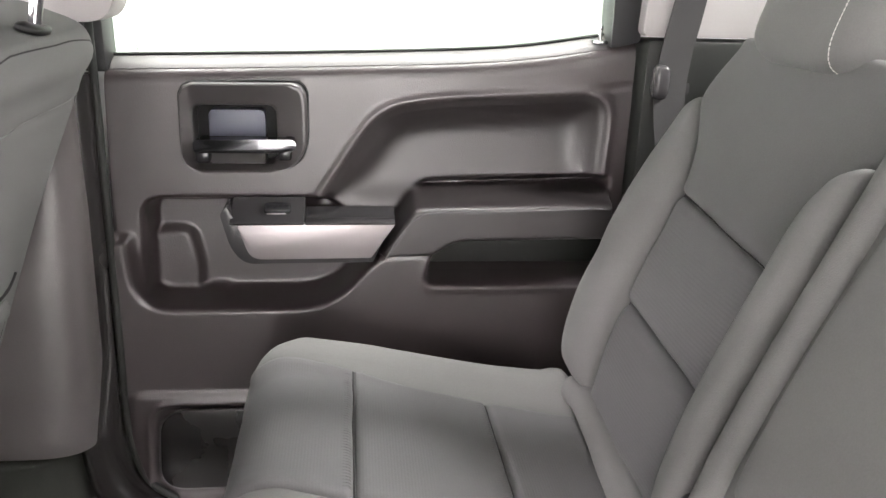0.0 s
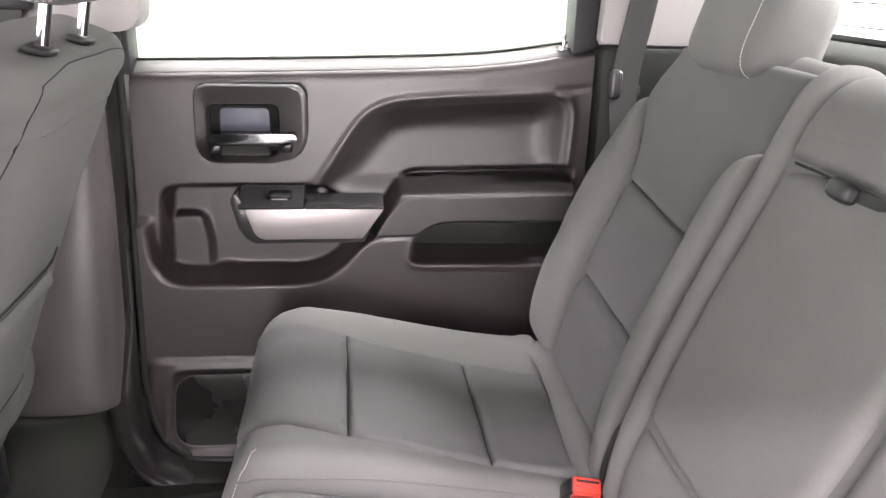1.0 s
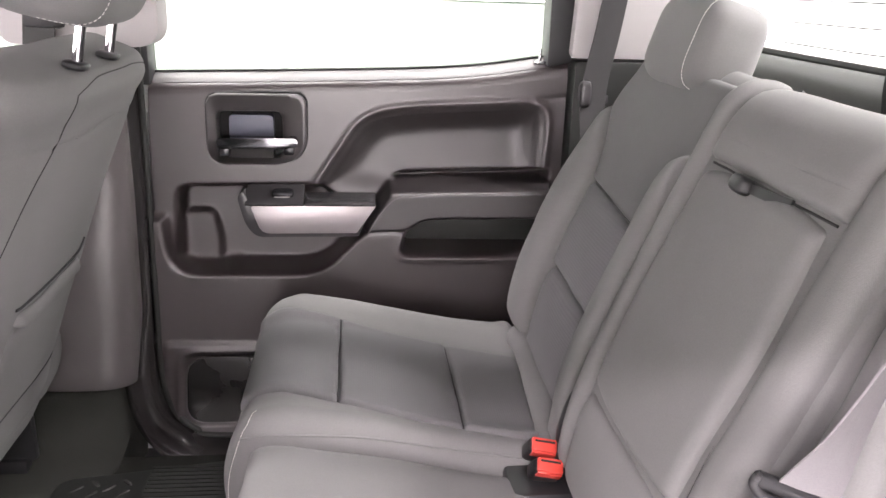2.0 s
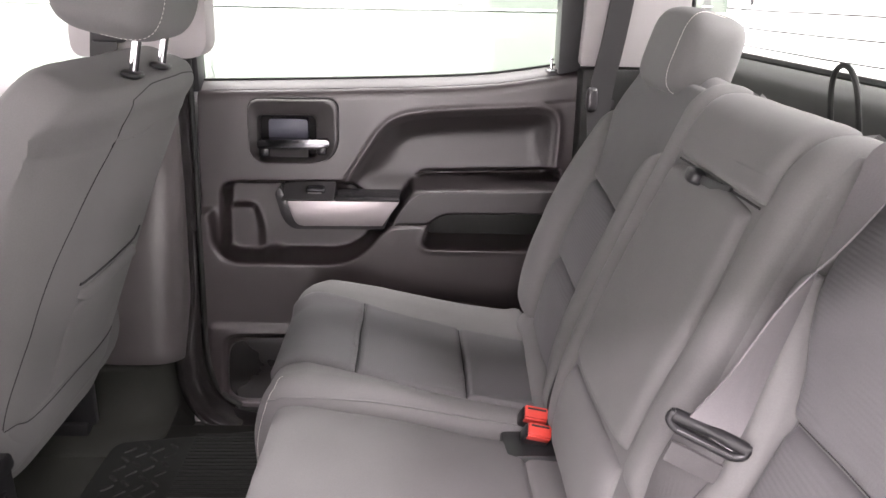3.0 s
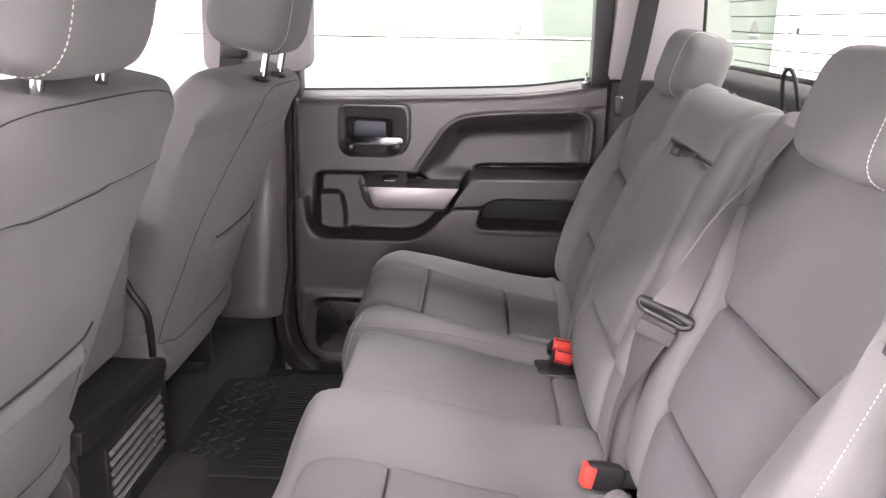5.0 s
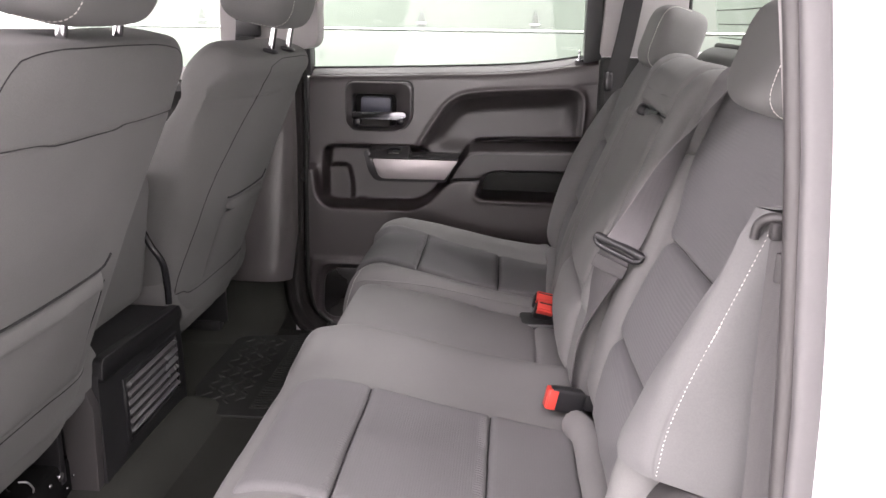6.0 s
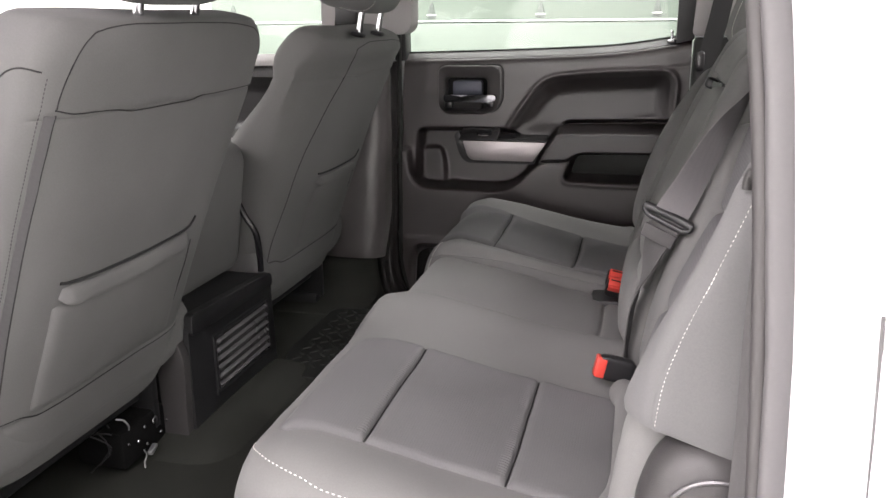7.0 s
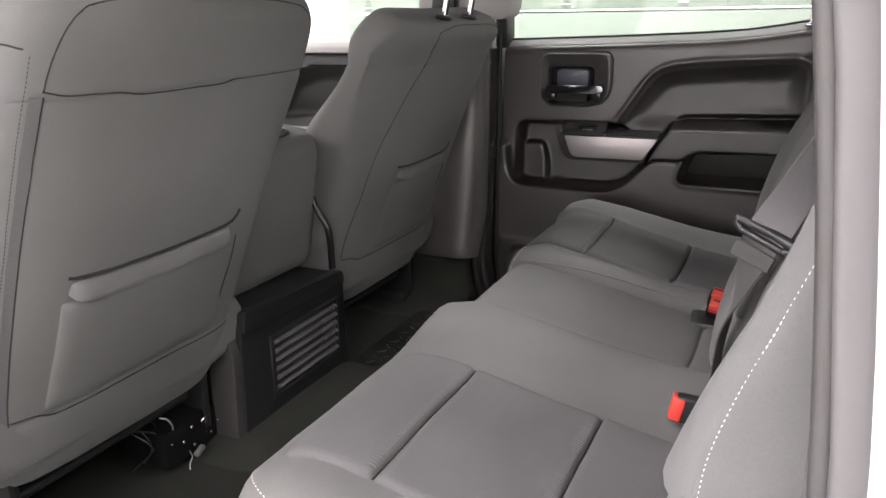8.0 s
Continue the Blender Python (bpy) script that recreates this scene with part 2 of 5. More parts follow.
def ribbon(pts, across, width, thick=0.0016, n=40):
    """A flat strap along a curve; across: one direction, or one for each point."""
    c = spline(pts, n)
    ac = spline(across, n) if isinstance(across[0], (tuple, list)) else [Vector(across)] * (n + 1)
    bm = bmesh.new()
    rows = []
    for i, p in enumerate(c):
        d = (c[min(i + 1, n)] - c[max(i - 1, 0)]).normalized()
        a = ac[i] - d * ac[i].dot(d)
        a.normalize()
        nn = d.cross(a)
        rows.append([bm.verts.new(p + a * (width / 2) * s + nn * thick / 2 * t) for s, t in ((-1, -1), (-0.5, -1), (0, -1), (0.5, -1), (1, -1), (1, 1), (0.5, 1), (0, 1), (-0.5, 1), (-1, 1))])
    for i in range(n):
        for s in range(10):
            bm.faces.new((rows[i][s], rows[i + 1][s], rows[i + 1][(s + 1) % 10], rows[i][(s + 1) % 10]))
    bm.faces.new(rows[0])
    bm.faces.new(rows[-1][::-1])
    return bm


def edge_curve(s):
    s = np.clip(s, 0, 1)
    return np.sqrt(np.maximum(0, 1 - (1 - s) ** 2))


def pad(surface, thick, r, nu=24, nv=24, depth=0.012, puff=0.0, squircle=0.0, out=None):
    """A stuffed panel on surface(u, v): rounded towards its edges over r metres, with a skirt sunk by depth.
    out: a direction that its face turns to."""
    us = 0.5 - 0.5 * np.cos(np.pi * np.arange(nu + 1) / nu)
    vs = 0.5 - 0.5 * np.cos(np.pi * np.arange(nv + 1) / nv)

    def at(u, v):
        p, q = 2 * u - 1, 2 * v - 1
        return Vector(surface(0.5 + 0.5 * p * math.sqrt(1 - squircle * q * q / 2), 0.5 + 0.5 * q * math.sqrt(1 - squircle * p * p / 2)))

    lu, lv = (at(1, 0.5) - at(0, 0.5)).length, (at(0.5, 1) - at(0.5, 0)).length
    bm = bmesh.new()
    top, low = [], []
    e = 0.01
    for u in us:
        rt, rl = [], []
        for v in vs:
            p = at(u, v)
            a = at(min(u + e, 1), v) - at(max(u - e, 0), v)
            b = at(u, min(v + e, 1)) - at(u, max(v - e, 0))
            nn = a.cross(b)
            nn = nn.normalized() if nn.length > 1e-12 else Vector(out)
            if out is not None and nn.dot(Vector(out)) < 0:
                nn = -nn
            h = thick * float(edge_curve(min(u, 1 - u) * lu / r) * edge_curve(min(v, 1 - v) * lv / r)) + puff * 16 * u * (1 - u) * v * (1 - v)
            rt.append(bm.verts.new(p + nn * h))
            rl.append(bm.verts.new(p - nn * depth))
        top.append(rt)
        low.append(rl)
    for i in range(nu):
        for j in range(nv):
            bm.faces.new((top[i][j], top[i + 1][j], top[i + 1][j + 1], top[i][j + 1]))
    ring = [(i, 0) for i in range(nu)] + [(nu, j) for j in range(nv)] + [(i, nv) for i in range(nu, 0, -1)] + [(0, j) for j in range(nv, 0, -1)]
    for k in range(len(ring)):
        (a, b), (c, d) = ring[k], ring[(k + 1) % len(ring)]
        bm.faces.new((top[a][b], top[c][d], low[c][d], low[a][b]))
    bm.faces.new([low[a][b] for a, b in ring])
    for v in [w for row in low for w in row if not w.link_faces]:
        bm.verts.remove(v)
    return bm


def loft(sections):
    """Rings of points joined into one closed skin."""
    bm = bmesh.new()
    rings = [[bm.verts.new(p) for p in s] for s in sections]
    k = len(rings[0])
    for a, b in zip(rings, rings[1:]):
        for i in range(k):
            bm.faces.new((a[i], a[(i + 1) % k], b[(i + 1) % k], b[i]))
    bm.faces.new(rings[0][::-1])
    bm.faces.new(rings[-1])
    return bm


def oval(cx, cy, a, b, power, k=40):
    """Superellipse in 2D."""
    out = []
    for i in range(k):
        t = 2 * math.pi * i / k
        c, s = math.cos(t), math.sin(t)
        out.append((cx + a * math.copysign(abs(c) ** (2 / power), c), cy + b * math.copysign(abs(s) ** (2 / power), s)))
    return out


def blob(size, power=4.0, nu=32, nv=24, taper=0.0, bow=0.0):
    """A rounded block round the origin; taper narrows its top in y, bow curves it in x."""
    bm = bmesh.new()
    rows = []
    for j in range(nv + 1):
        f = -math.pi / 2 + math.pi * j / nv
        cz = math.copysign(abs(math.sin(f)) ** (2 / power), math.sin(f))
        cr = abs(math.cos(f)) ** (2 / power)
        row = []
        for x, y in oval(0, 0, 1, 1, power, nu):
            sy = 1 - taper * (cz + 1) / 2
            row.append(bm.verts.new((size[0] / 2 * x * cr + bow * (y * cr) ** 2, size[1] / 2 * y * cr * sy, size[2] / 2 * cz)))
        rows.append(row)
    for a, b in zip(rows, rows[1:]):
        for i in range(nu):
            bm.faces.new((a[i], a[(i + 1) % nu], b[(i + 1) % nu], b[i]))
    bmesh.ops.remove_doubles(bm, verts=bm.verts, dist=1e-5)
    return bm


def snap(ob, pts, n=60, out=0.0006):
    """A curve laid onto the surface of a mesh."""
    tree = BVHTree.FromPolygons([v.co[:] for v in ob.data.vertices], [p.vertices[:] for p in ob.data.polygons])
    res = []
    for p in spline(pts, n):
        q, nn, _, _ = tree.find_nearest(p)
        res.append(q + nn * out)
    for _ in range(2):
        res = [res[0]] + [(a + b * 2 + c) / 4 for a, b, c in zip(res, res[1:], res[2:])] + [res[-1]]
    return res


def gathers(panels, x0, x1, y0, y1, pitch=0.0056, height=0.0028):
    """The puckered strip beside a sewn seam at x0: fine folds across it that die away towards x1."""
    trees = [BVHTree.FromPolygons([v.co[:] for v in ob.data.vertices], [p.vertices[:] for p in ob.data.polygons]) for ob in panels]
    nv, nu = int((y1 - y0) / pitch * 6), 8
    bm = bmesh.new()
    rows = []
    for j in range(nv + 1):
        y = lerp(y0, y1, j / nv)
        row = []
        for i in range(nu + 1):
            x = lerp(x0, x1, i / nu)
            top = max([h[0].z for h in (t.ray_cast(Vector((x, y, 1.0)), Vector((0, 0, -1))) for t in trees) if h[0]] or [0.5])
            fade = (1 - i / nu) ** 0.8 * (0.75 + 0.5 * noise.noise(Vector((y * 40, x * 30, 0))))
            wave = 0.5 + 0.5 * math.sin(2 * math.pi * y / pitch + 1.3 * noise.noise(Vector((y * 25, 3, 1))))
            row.append(bm.verts.new((x, y, top - 0.0006 + height * fade * wave)))
        rows.append(row)
    for a, b in zip(rows, rows[1:]):
        for i in range(nu):
            bm.faces.new((a[i], a[i + 1], b[i + 1], b[i]))
    return bm


def lerp(a, b, t):
    return a + (b - a) * t


def smooth_table(pts):
    """Smooth curve y(x) through points with rising x."""
    xs = [p[0] for p in pts]
    ys = [p[1] for p in pts]

    def f(t):
        t = min(max(t, xs[0]), xs[-1])
        k = max(0, min(len(xs) - 2, int(np.searchsorted(xs, t, "right")) - 1))
        h = xs[k + 1] - xs[k]
        s = (t - xs[k]) / h
        sl = lambda i: (ys[min(i + 1, len(xs) - 1)] - ys[max(i - 1, 0)]) / (xs[min(i + 1, len(xs) - 1)] - xs[max(i - 1, 0)])
        return (2 * s ** 3 - 3 * s * s + 1) * ys[k] + (s ** 3 - 2 * s * s + s) * h * sl(k) + (-2 * s ** 3 + 3 * s * s) * ys[k + 1] + (s ** 3 - s * s) * h * sl(k + 1)
    return f


# ---- the workshop round the truck ----
def wall(name, x0, x1, y0, y1, z0, z1, mat=WALLM, label="white painted workshop wall"):
    return tagged(part(name, box(x0, x1, y0, y1, z0, z1), mat, None, label, False), kind="structure", category="wall")


wall("ground", -9, 9, -5.2, 5.2, GROUND - 0.1, GROUND, CONCRETE, "smooth grey concrete workshop floor")
wall("wall_north", -9, 9, 5.0, 5.2, GROUND, CEIL)
wall("wall_south", -9, 9, -5.2, -5.0, GROUND, CEIL)
wall("wall_west", -9.2, -9, -5.2, 5.2, GROUND, CEIL)
wall("wall_east", 7, 7.2, -5.2, 5.2, GROUND, CEIL)
wall("ceiling", -9.2, 9.2, -5.2, 5.2, CEIL, CEIL + 0.1, WALLM, "white workshop ceiling")

for x, y, watts, tone in STRIPS:
    fx = thing("strip_light", (x, y, CEIL), "unseen white ceiling strip light with a lit diffuser", "ceiling light", "workshop strip lights")
    piece("housing", box(x - 0.62, x + 0.62, y - 0.17, y + 0.17, CEIL - 0.07, CEIL - 0.002, 0.01), WALLM, fx)
    piece("diffuser", box(x - 0.60, x + 0.60, y - 0.15, y + 0.15, CEIL - 0.10, CEIL - 0.071, 0.01), emit, fx)


def sectional_door(cx, y, width, z0, rows, pitch, label):
    d = thing("garage_door", (cx, y, z0), label, "garage door")
    per = 0.78
    for k in range(rows):
        a, b = z0 + k * pitch, z0 + (k + 1) * pitch - 0.006
        sec = box(cx - width / 2, cx + width / 2, y, y + 0.045, a, b, 0.006)
        s = piece("section", sec, GDOOR, d)
        n = int(width / per)
        for i in range(n + 1):
            hx = cx + 0.028 + (i - n // 2) * per
            if k:
                leaf = prism(rounded([(hx - 0.030, a + 0.022), (hx + 0.030, a + 0.022), (hx + 0.026, a + 0.062), (hx + 0.008, a + 0.135), (hx - 0.008, a + 0.135), (hx - 0.026, a + 0.062)], 0.004), y - 0.006, y - 0.0005, "y", 0.001)
                h = piece("hinge", leaf, HINGE, s)
                piece("knuckle", tube([(hx - 0.032, y - 0.013, a + 0.050), (hx + 0.032, y - 0.013, a + 0.050)], 0.0045, 4, 10), WALLM, h, "white hinge knuckle")
        piece("lip", box(cx - width / 2, cx + width / 2, y - 0.016, y - 0.001, a + 0.002, a + 0.014, 0.004), WALLM, s)
    return d


sectional_door(-0.62, 4.80, 5.0, GROUND, 7, 0.5, "pale green-white steel sectional garage door with hinges")


track = thing("door_track", (1.95, 4.75, GROUND), "pale galvanised upright track of the garage door", "door track")
piece("rail", box(1.915, 1.985, 4.70, 4.79, GROUND, 2.9, 0.006), WALLM, track)
piece("channel", box(1.930, 1.955, 4.685, 4.70, GROUND, 2.9, 0.003), STEEL, track)
piece("bracket", box(2.02, 2.06, 4.92, 4.999, 1.06, 1.15, 0.004), BLACK, track, "dark bracket")
piece("bracket", box(1.98, 2.03, 4.76, 4.80, 1.085, 1.12, 0.003), BLACK, track, "dark bracket")
cab = thing("wall_box", (2.58, 4.93, 0.80), "white wall-mounted metal box", "wall box")
piece("case", box(2.42, 2.75, 4.86, 4.998, 0.80, 1.06, 0.008), WALLM, cab)
piece("lid", box(2.43, 2.74, 4.845, 4.858, 0.81, 1.05, 0.004), WALLM, cab)

# ---- cab shell ----
def shell(name, bm, mat, label, smooth=True):
    return tagged(part(name, bm, mat, None, label, smooth), kind="structure", category="truck cab")


SILL = smooth_table([(-0.52, 0.957), (-0.168, 0.967), (0.068, 0.978), (0.231, 1.000), (0.30, 1.014)])
shell("floor", box(-1.75, 0.62, -0.30, 1.125, FLOOR_Z - 0.06, FLOOR_Z, 0.022, 4), CARPET, "dark worn carpet of the cab floor")
shell("ceiling_cab", box(-1.75, 0.52, -0.42, 1.24, 1.50, 1.53, 0.01), LINER, "pale grey cloth headliner")
shell("roof", box(-1.8, 0.58, -0.45, 1.35, 1.534, 1.56, 0.012), PAINT, "white painted cab roof")


def side_skin(y0, y1, name):
    """Outer side of the cab with its window openings, from sill plates, pillars and a roof rail."""
    if y0 > 0:
        shell(name, prism([(-1.75, -0.1), (-0.50, -0.1), (-0.50, 0.93), (-1.75, 0.93)], y0, y1), PAINT, "white painted front door skin")
        shell(name, prism([(-0.49, -0.1), (0.27, -0.1), (0.27, 0.95), (-0.49, 0.93)], y0, y1), PAINT, "white painted rear door skin")
        shell(name, prism([(0.275, -0.1), (0.60, -0.1), (0.60, 1.02), (0.275, 1.0)], y0, y1), PAINT, "white painted rear corner of the cab")
    if y0 > 0:
        shell(name, prism([(0.265, 1.0), (0.48, 1.0), (0.46, 1.53), (0.30, 1.53)], y0, y1), PAINT, "white painted rear roof pillar")
    rail = 1.44 if y0 > 0 else 1.365
    shell(name, prism([(-1.75, rail), (0.31, rail), (0.31, 1.53), (-1.75, 1.53)], y0, y1), PAINT, "white painted roof rail")
    shell(name, prism([(-0.68, 0.9), (-0.53, 0.9), (-0.53, 1.45), (-0.66, 1.45)], y0 + 0.003, y1 - 0.003), PAINT, "white painted middle pillar")


side_skin(1.350, 1.365, "wall_far_side")
side_skin(-0.448, -0.433, "wall_near_side")
shell("wall_near_side", prism([(-1.75, -0.1), (-0.56, -0.1), (-0.56, 0.95), (-1.75, 0.95)], -0.448, -0.433), PAINT, "white painted front door skin")
shell("sill_near", box(-0.56, 0.26, -0.44, -0.215, 0.05, FLOOR_Z + 0.005, 0.012), BLACK, "black plastic door sill")

# far middle pillar: convex lower trim that flares into the floor, pale upper trim
secs = []
for z, xc, a, yc, b in ((0.394, -0.645, 0.101, 1.215, 0.077), (0.400, -0.645, 0.102, 1.215, 0.078), (0.43, -0.640, 0.097, 1.215, 0.074), (0.52, -0.632, 0.094, 1.216, 0.068), (0.75, -0.626, 0.094, 1.22, 0.06), (0.98, -0.626, 0.094, 1.225, 0.055)):
    secs.append([(x, y, z) for x, y in oval(xc, yc, a, b, 3.2, 36)])
shell("pillar_trim_lower", loft(secs), PILLAR, "grey-brown plastic lower trim of the middle pillar")
shell("pillar_trim_upper", prism(rounded([(-0.715, 1.012), (-0.459, 1.012), (-0.452, 1.50), (-0.70, 1.50)], [0.03, 0.040, 0.01, 0.01], 8), 1.188, 1.258, "y", 0.012, 4), LINER, "pale grey upper trim of the middle pillar")
shell("door_seal", tube([(-0.508, 1.242, 1.44), (-0.511, 1.242, 0.9), (-0.516, 1.240, 0.55), (-0.518, 1.238, 0.40), (-0.502, 1.236, 0.300), (-0.458, 1.234, 0.252), (-0.388, 1.232, 0.236), (0.2, 1.23, 0.230)], 0.006, 120, 10), RUBBER, "black rubber door seal")
path = spline([(-0.512, 0.0, 0.94), (-0.517, 0.0, 0.70), (-0.523, 0.0, 0.50), (-0.525, 0.0, 0.38), (-0.509, 0.0, 0.295), (-0.462, 0.0, 0.246), (-0.39, 0.0, 0.230), (-0.20, 0.0, 0.224), (0.30, 0.0, 0.220)], 96)
rim = []
for i, p in enumerate(path):
    d = (path[min(i + 1, 96)] - path[max(i - 1, 0)]).normalized()
    q = Vector((-d.z, 0, d.x)) * -1
    up = min(1, max(0, (p.z - 0.40) / 0.12))
    rim.append([(p + q * o * (1 - 0.2 * up) + Vector((0, y + (1.256 - y) * 0.55 * up, 0)))[:] for y, o in ((1.256, 0.0), (1.226, 0.0005), (1.208, 0.003), (1.194, 0.008), (1.182, 0.015), (1.174, 0.023), (1.170, 0.031), (1.171, 0.039), (1.177, 0.046), (1.188, 0.052), (1.204, 0.056), (1.256, 0.057))])
shell("sill_far", loft([[(x, y, z) for x, y, z in r] for r in rim]), SILLM, "black plastic sill trim with a curved front end")
turn_up = [(1.256, 0.393), (1.142, 0.393), (1.130, 0.386), (1.126, 0.350), (1.115, 0.318), (1.090, 0.292), (1.050, 0.278), (0.985, 0.272), (0.98, 0.24), (1.256, 0.18)]
turn_up = rounded(turn_up, 0.02, 4)
hump = smooth_table([(-1.75, 0.030), (-0.64, 0.030), (-0.60, 0.024), (-0.56, 0.006), (-0.53, -0.010)])
shell("floor_tunnel", loft([[(x, y, FLOOR_Z - 0.012 + (hump(x) + 0.012) * e) for y, e in ((0.19, 0), (0.235, 0.45), (0.27, 0.86), (0.31, 1), (0.46, 1.05), (0.61, 1), (0.645, 0.86), (0.68, 0.45), (0.715, 0), (0.46, -0.2))] for x in (-1.70, -1.2, -0.9, -0.72, -0.66, -0.63, -0.61, -0.595, -0.58, -0.565, -0.55, -0.53)]), CARPET, "dark worn carpet over the tunnel of the cab floor")
shell("kick_panel", loft([[(x, min(y + dy, 1.262), z) for y, z in turn_up] for x, dy in ((-1.05, 0), (-0.66, 0), (-0.63, 0.006), (-0.61, 0.016), (-0.59, 0.034), (-0.575, 0.056), (-0.566, 0.080))]), CARPET, "dark carpet turned up at the pillar foot")
shell("floor_edge", box(-1.75, 0.3, 1.10, 1.30, 0.08, 0.172, 0.01), BLACK, "black sill edge of the cab floor")

# far rear pillar
shell("rear_pillar_trim_upper", prism(rounded([(0.262, 1.005), (0.478, 1.005), (0.458, 1.50), (0.285, 1.50)], 0.012), 1.236, 1.30, "y", 0.008, 3), LINER, "pale grey upper trim of the rear pillar")
shell("rear_pillar_trim_lower", prism(rounded([(0.268, 0.30), (0.60, 0.30), (0.58, 1.0), (0.268, 1.0)], 0.01), 1.226, 1.30, "y", 0.008, 3), RUBBER, "dark plastic lower trim of the rear pillar")
shell("rear_pillar_trim_upper", prism(rounded([(0.252, 0.980), (0.56, 0.980), (0.50, 1.50), (0.164, 1.50)], 0.006), -0.300, -0.246, "y", 0.008, 3), LINER, "pale grey upper trim of the rear pillar")
shell("rear_pillar_trim_lower", prism(rounded([(0.282, 0.27), (0.60, 0.27), (0.58, 0.966), (0.263, 0.966), (0.270, 0.70)], 0.006), -0.300, -0.258, "y", 0.005, 3), RUBBER, "dark plastic lower trim of the rear pillar")

# rear wall, its shelf and the rear window
shell("rear_wall", prism(rounded([(0.47, 0.27), (0.60, 0.27), (0.60, 1.03), (0.535, 1.034), (0.505, 1.015), (0.48, 0.93)], 0.014), -0.246, 1.226, "y", 0.0), WALL_CLOTH, "dark padded rear wall panel below the window")
shell("rear_wall", prism([(0.46, 1.42), (0.53, 1.42), (0.53, 1.50), (0.45, 1.50)], -0.242, 1.236), LINER, "pale header above the rear window")
rw = thing("rear_window", (0.56, MID, 1.03), "raked rear window with fine defroster wires", "window", kind="structure")
gl = piece("pane", prism([(0.560, 1.03), (0.564, 1.03), (0.494, 1.44), (0.490, 1.44)], -0.26, 1.262), GLASS, rw)
gl.visible_shadow = False
for k in range(11):
    z = 1.055 + k * 0.033
    x = 0.558 - (z - 1.03) * 0.17
    piece("defroster_wire", tube([(x, -0.22, z), (x, 0.47, z + 0.002), (x, 1.235, z)], 0.0011, 8, 5), SEAM, rw)
piece("gasket", merge(tube([(0.558, -0.26, 1.034), (0.558, 0.47, 1.033), (0.556, 1.25, 1.034)], 0.009, 10, 8), tube([(0.482, 1.240, 1.02), (0.472, 1.240, 1.25), (0.464, 1.240, 1.43)], 0.005, 10, 8)), RUBBER, rw)

# near rear corner of the body: door seal, painted jamb and outer panel
lean = smooth_table([(-0.1, 0.030), (0.15, 0.024), (0.45, 0.014), (0.8, 0.0), (0.985, -0.018), (1.106, -0.034), (1.5, -0.10)])
shell("door_seal", tube([(0.262 + lean(z), -0.290, z) for z in (1.38, 1.2, 0.95, 0.70, 0.45)] + [(0.22, -0.288, 0.31), (0.0, -0.288, 0.285)], 0.0075, 50, 10), JAMB, "black rubber door seal")
shell("door_jamb", loft([[(x + lean(z) + 0.2755, y - 0.297, z) for x, y in oval(0, 0, 0.0115, 0.009, 3.0, 20)] for z in (1.40, 1.2, 1.0, 0.8, 0.6, 0.4, 0.15)]), JAMB_GREY, "grey moulded door jamb strip")
secs = []
for z in (-0.1, 0.45, 0.70, 0.80, 0.86, 0.90, 0.95, 1.00, 1.05, 1.25, 1.5):
    flare = 0.6 * max(0, min(z, 1.05) - 0.86) ** 1.3
    face = [(0.276, -0.262), (0.278, -0.290), (0.283, -0.305), (0.288, -0.335), (0.292, -0.372)]
    lip = [(0.295, -0.395), (0.298, -0.405), (0.303, -0.411), (0.308, -0.414), (0.311, -0.420), (0.313, -0.430), (0.319, -0.439), (0.334, -0.445)]
    outer = [(0.60, -0.450), (0.612, -0.444), (0.612, -0.40), (0.40, -0.38), (0.33, -0.262)]
    secs.append([(x + lean(z), y, z) for x, y in face] + [(min(x + lean(z) + flare, 0.56), y, z) for x, y in lip] + [(x, y, z) for x, y in outer])
shell("body_corner", loft(secs), PAINT, "white painted rear corner of the cab body")
shell("panel_gap", tube([(0.3118 + lean(z), -0.4225 - dy, z) for z, dy in ((0.30, -0.004), (0.55, -0.003), (0.72, -0.001), (0.78, 0), (0.83, 0.002), (0.87, 0.005), (0.885, 0.007))], 0.0014, 40, 6), JAMB_GREY, "fine grey panel gap of the cab body")
secs = []
for i in range(13):
    x = 0.642 + i * 0.12
    bulge = 0.05 * math.exp(-((x - 1.25) / 0.42) ** 2)
    secs.append([(x, y, z) for y, z in ((-0.33, -0.12), (-0.46 - bulge, -0.12), (-0.475 - bulge, 0.15), (-0.48 - bulge, 0.35), (-0.465 - bulge * 0.4, 0.48), (-0.455, 0.60), (-0.45, 0.78), (-0.42, 0.83), (-0.33, 0.83))])
tb = thing("truck_bed", (1.35, MID, -0.12), "white painted pickup bed side with a flared arch", "truck bed")
piece("side_panel", loft(secs), PAINT, tb)

# dashboard and front closing parts
shell("dashboard", prism(rounded([(-1.75, 0.27), (-1.45, 0.27), (-1.38, 0.70), (-1.45, 0.93), (-1.75, 0.99)], 0.05), -0.30, 1.25, "y", 0.0), SOFT, "dark moulded dashboard")


